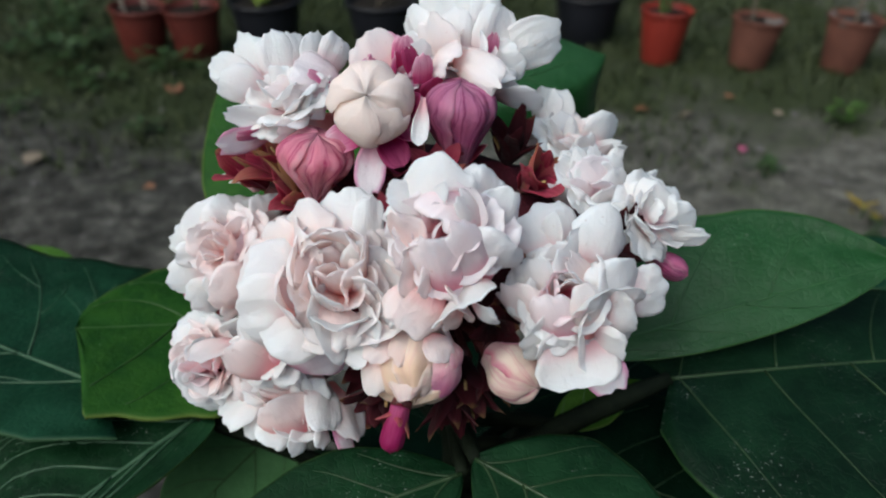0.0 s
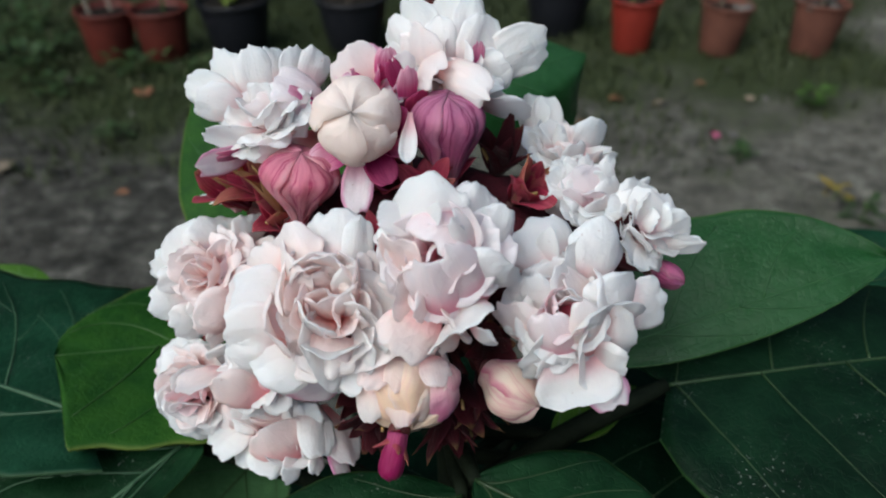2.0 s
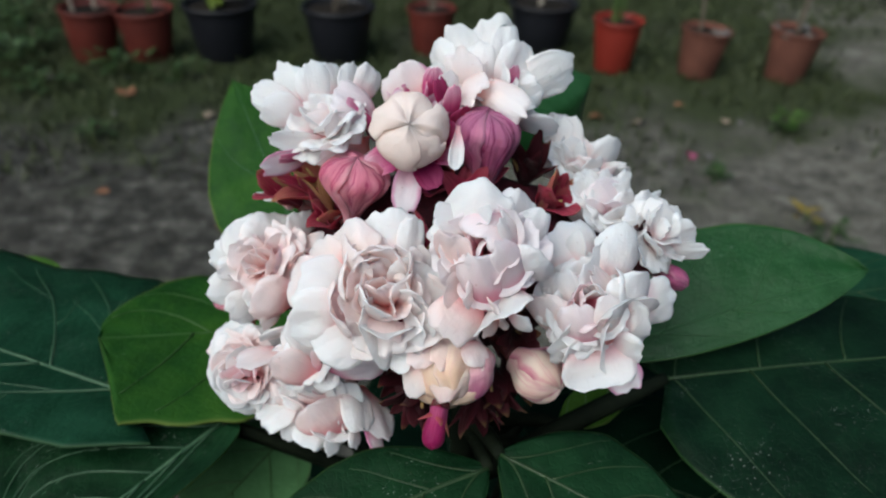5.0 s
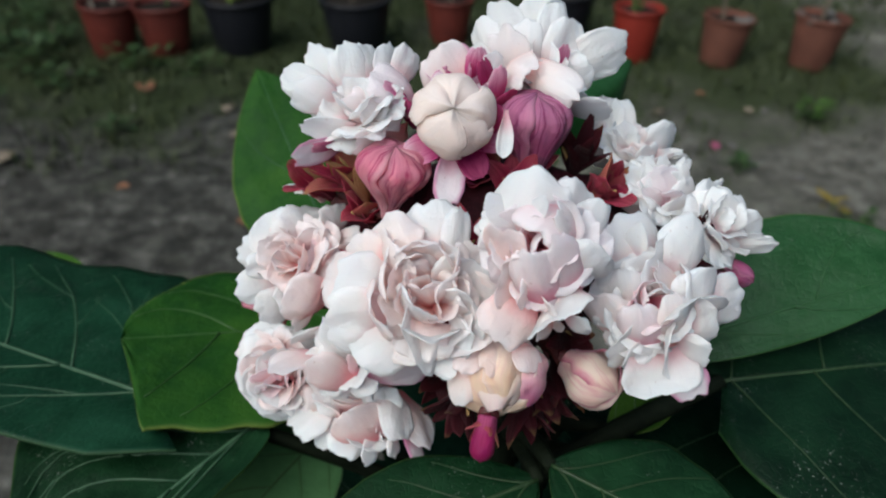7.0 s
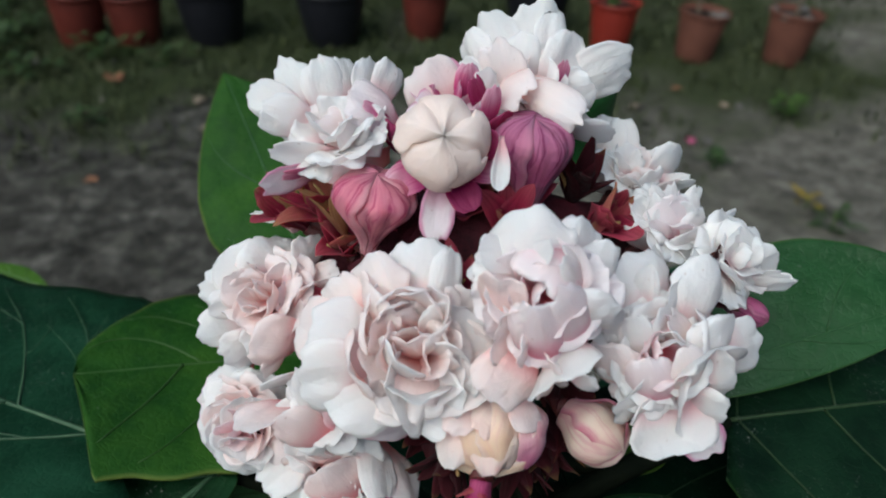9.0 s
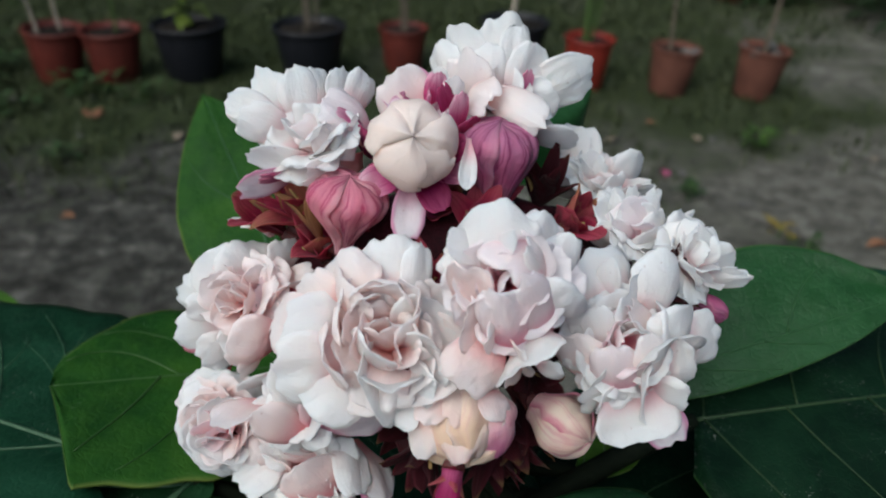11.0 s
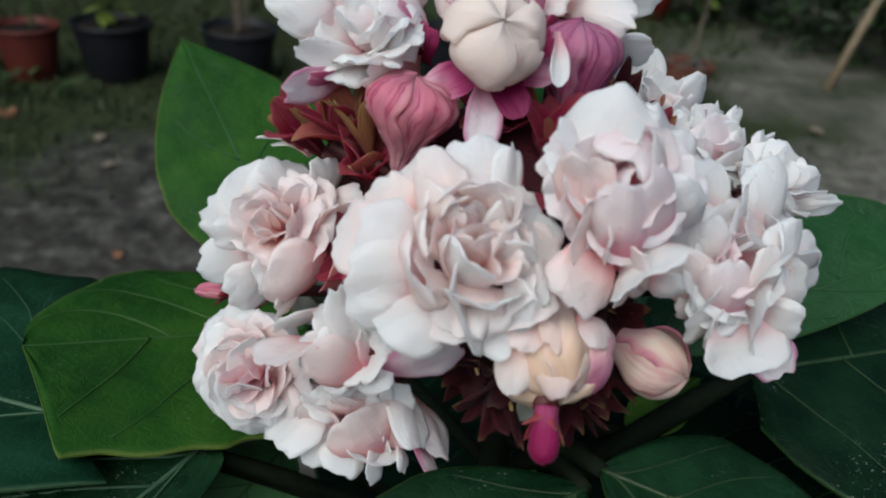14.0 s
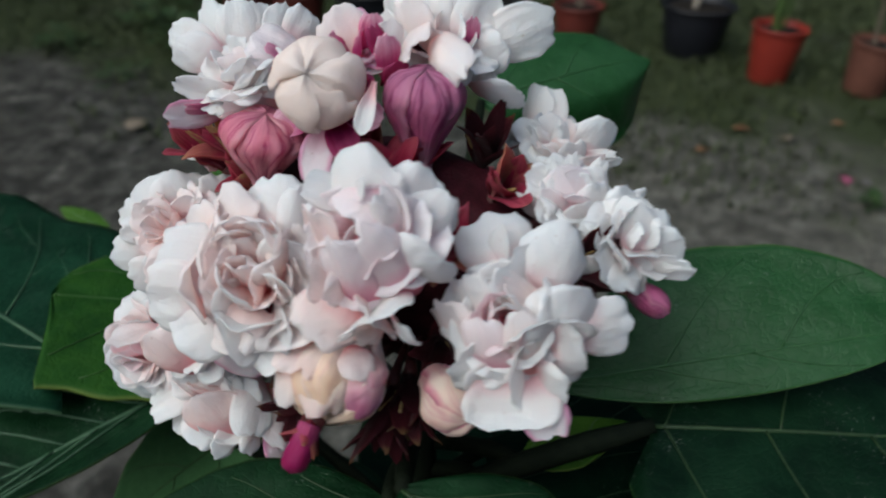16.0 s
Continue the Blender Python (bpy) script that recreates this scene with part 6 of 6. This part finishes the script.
weed((-1.32, 2.36, 0), 0.14, 0.16, 46, 0.050, WEED, "leafy green weed with a crimson flower", 401, RED_PETAL, 0.20)
weed((-1.50, 2.60, 0), 0.12, 0.20, 40, 0.050, WEED, "leafy green weed with a small orange flower", 402, YELLOW_LEAF, 0.17)
weed((-1.27, 2.16, 0), 0.09, 0.14, 40, 0.045, WEED, "low leafy green weed", 403)
weed((-0.95, 2.17, 0), 0.07, 0.16, 36, 0.042, WEED, "low leafy green weed", 404)
weed((-0.78, 2.14, 0), 0.05, 0.12, 22, 0.040, WEED, "low leafy green weed", 405)
weed((0.945, 1.86, 0), 0.06, 0.06, 26, 0.034, SEEDLING, "bright green seedling on soil", 406)
weed((0.677, 1.600, 0), 0.025, 0.08, 20, 0.030, WEED, "flat green tuft of weed", 407)
weed((-0.88, 1.73, 0), 0.04, 0.09, 24, 0.032, WEED, "flat green tuft of weed", 408)
weed((0.813, 1.400, 0), 0.03, 0.05, 10, 0.030, YELLOW_LEAF, "withered yellow seedling on soil", 409)
weed((0.83, 1.31, 0), 0.05, 0.08, 14, 0.036, WEED, "small green weed on soil", 410)
weed((-1.45, 2.28, 0), 0.10, 0.20, 46, 0.045, WEED, "low leafy green weed", 412)
weed((-1.15, 2.05, 0), 0.05, 0.18, 34, 0.038, WEED, "low leafy green weed", 413)
weed((-1.30, 1.85, 0), 0.04, 0.16, 26, 0.034, WEED, "low leafy green weed", 414)
weed((-1.62, 2.05, 0), 0.06, 0.18, 34, 0.040, WEED, "low leafy green weed", 411)


def scrap(at, size, mat, label, seed, name="fallen_leaf", category="fallen leaf"):
    """A small curled leaf or petal on the soil."""
    rng = random.Random(seed)
    A = Vector(at)
    an = rng.uniform(0, 360)
    axes = (Vector((1, 0, 0)), Vector((0, 1, 0)), Vector((0, 0, 1)))
    d = Vector((math.cos(radians(an)), math.sin(radians(an)), 0))
    me = petal(rng, A - d * size * 0.5 + Vector((0, 0, 0.006)), axes, an, 70, 105, size, size * 0.75, 0.8, 1.6, 0.4, 0.0012)
    tagged(link(name, me, mat), label, category, "litter on the soil")


for k, (x, y, sz, mt, lb) in enumerate([
        (-0.893, 2.02, 0.075, DRY_LEAF, "curled reddish-brown dry leaf"), (0.648, 1.70, 0.034, PINK_PETAL, "bright pink fallen petal"),
        (-0.896, 1.80, 0.034, PINK_PETAL, "bright pink fallen petal"), (-0.44, 2.12, 0.03, PALE_LEAF, "pale dry leaf scrap"),
        (0.44, 1.93, 0.04, DRY_LEAF, "curled brown dry leaf"), (0.55, 1.90, 0.04, PALE_LEAF, "pale dry leaf scrap"), (0.80, 1.92, 0.04, PALE_LEAF, "pale dry leaf scrap"),
        (0.70, 2.03, 0.03, DRY_LEAF, "curled brown dry leaf"), (0.33, 1.78, 0.035, DRY_LEAF, "curled brown dry leaf"), (-1.08, 1.58, 0.07, PALE_LEAF, "pale dry leaf scrap"),
        (-0.62, 1.88, 0.05, PALE_LEAF, "pale dry leaf scrap"), (-0.56, 1.72, 0.035, PALE_LEAF, "pale dry leaf scrap"), (-0.75, 1.45, 0.03, DRY_LEAF, "curled brown dry leaf"),
        (1.02, 1.36, 0.05, DRY_LEAF, "curled brown dry leaf"), (1.5, 2.1, 0.05, PALE_LEAF, "pale dry leaf scrap"), (1.25, 1.8, 0.03, PALE_LEAF, "pale dry leaf scrap"), (-0.45, 1.32, 0.03, DRY_LEAF, "curled brown dry leaf")]):
    scrap((x, y, 0), sz, mt, lb, 500 + k)


def stone(at, size, seed):
    rng = random.Random(seed)
    bm = bmesh.new()
    bmesh.ops.create_icosphere(bm, subdivisions=2, radius=size)
    o = Vector((rng.uniform(-9, 9), 0, 0))
    for v in bm.verts:
        v.co *= 1 + 0.35 * noise.noise(v.co / size + o)
        v.co.z *= 0.55
    me = bpy.data.meshes.new("stone")
    bm.to_mesh(me)
    bm.free()
    me.transform(Matrix.Translation(Vector(at) + Vector((0, 0, size * 0.25))))
    me.polygons.foreach_set("use_smooth", [True] * len(me.polygons))
    tagged(link("stone", me, STONE), "small grey stone half sunk in soil", "stone", "stones on the soil")


rs = random.Random(9)
for k in range(70):
    stone((rs.uniform(-1.8, 1.9), rs.uniform(1.0, 2.2), 0), rs.uniform(0.004, 0.013), 600 + k)
for k in range(5):
    stone((1.10 + rs.uniform(-0.05, 0.05), 2.28 + rs.uniform(-0.05, 0.05), 0.146), rs.uniform(0.012, 0.022), 690 + k)
for k in range(3):
    stone((0.835 + rs.uniform(0.0, 0.05), 2.29 + rs.uniform(-0.04, 0.03), 0.137), rs.uniform(0.012, 0.020), 697 + k)

# leaning cane and the dark planting behind
cane = tube("cane", [(1.815, 2.56, -0.02), (1.93, 2.64, 0.22), (2.06, 2.72, 0.50), (2.20, 2.80, 0.82)], [0.017, 0.016, 0.015, 0.014], 10)
tagged(link("garden_cane", cane, BAMBOO), "weathered bamboo cane leaning over the bed", "cane")


def bush(at, rx, ry, h, count, leaf_len, mat, label, seed):
    rng = random.Random(seed)
    A = Vector(at)
    ob = thing("bush", A, label, "bush", "bushes behind the pots")
    for k in range(6):
        an = rng.uniform(0, 6.28)
        top = A + Vector((math.cos(an) * rx * 0.6, math.sin(an) * ry * 0.6, h * 0.8))
        link("branch", tube("branch", bezier(A, A.lerp(top, 0.5) + Vector((0, 0, 0.05)), top, 6), [0.012, 0.01, 0.008, 0.007, 0.005, 0.003], 6), BARK, ob)
    vs, fs = [], []
    for k in range(count):
        an, el, f = rng.uniform(0, 6.28), rng.uniform(0.0, 1.0), rng.uniform(0.55, 1.0)
        lump = 1 + 0.35 * noise.noise(Vector((math.cos(an) * 1.7, math.sin(an) * 1.7, el * 2.5 + seed)))
        c = math.sqrt(max(0, 1 - (el * 0.9) ** 2))
        p = A + Vector((math.cos(an) * rx * c * f * lump, math.sin(an) * ry * c * f * lump, 0.02 + h * el * f * lump))
        small_leaf(vs, fs, p, Vector((math.cos(an), math.sin(an), rng.uniform(-0.6, 0.6))), Vector((0, 0, 1)), leaf_len * rng.uniform(0.6, 1.2), leaf_len * 0.6)
    link("foliage", raw("foliage", vs, fs), mat, ob)
    return ob


bush((2.45, 3.1, 0), 0.55, 0.45, 0.55, 1500, 0.07, HEDGE, "dense dark green bush", 701)
bush((3.2, 2.7, 0), 0.6, 0.5, 0.6, 1400, 0.07, HEDGE, "dense dark green bush", 702)
bush((1.75, 3.75, 0), 0.5, 0.4, 0.45, 1200, 0.07, HEDGE, "dense dark green bush", 703)
bush((0.6, 4.2, 0), 0.9, 0.4, 0.4, 1400, 0.07, HEDGE, "low dark green bush", 704)
bush((-0.9, 4.0, 0), 0.9, 0.4, 0.4, 1400, 0.07, HEDGE, "low dark green bush", 705)
bush((-2.3, 3.5, 0), 0.7, 0.5, 0.5, 1400, 0.07, HEDGE, "dense dark green bush", 706)
far_pot = thing("plant_pot", (1.47, 3.50, 0), "small red pot far behind", "plant pot")
link("pot", lathe("pot", [(0.06, 0), (0.08, 0.13), (0.085, 0.135), (0.085, 0.15), (0.075, 0.15), (0.07, 0.12)], 28, (1.47, 3.50, 0)), RED_PLASTIC, far_pot)


def hedge(name, a, b, height, depth, label, seed):
    """A clipped, uneven mass of dark foliage along a line on the ground, added unseen to block sky light."""
    a, b = Vector(a), Vector(b)
    d = (b - a)
    side = Vector((-d.y, d.x, 0)).normalized()
    vs, fs, nx, nz = [], [], 40, 14
    for i in range(nx + 1):
        for k in range(nz + 1):
            f = k / nz
            p = a + d * (i / nx)
            ang = f * math.pi
            q = 1 + 0.3 * noise.noise(Vector((i * 0.5, k * 0.6, seed))) + 0.15 * noise.noise(Vector((i * 1.7, k * 1.9, seed + 5)))
            vs.append(p + side * (-depth * math.cos(ang) * 0.5 * q) + Vector((0, 0, height * math.sin(ang) ** 0.45 * q)))
    for i in range(nx):
        for k in range(nz):
            m = i * (nz + 1) + k
            fs.append((m, m + 1, m + nz + 2, m + nz + 1))
    ob = link(name, raw(name, vs, fs), HEDGE)
    return tagged(ob, label, "hedge", kind="stuff")


# added round the bed, never in view: they cut low skylight off the leaves
hedge("hedge", (-7, -2.6, 0), (7, -2.6, 0), 1.7, 1.6, "tall dark hedge added out of view to block skylight", 1)
hedge("hedge", (-6, -3, 0), (-6, 8, 0), 4.2, 1.6, "tall dark hedge added out of view to block skylight", 2)
hedge("hedge", (6.5, 8, 0), (6.5, -3, 0), 4.2, 1.6, "tall dark hedge added out of view to block skylight", 3)
hedge("hedge", (7, 7.5, 0), (-7, 7.5, 0), 5.2, 1.6, "tall dark hedge added out of view to block skylight", 4)
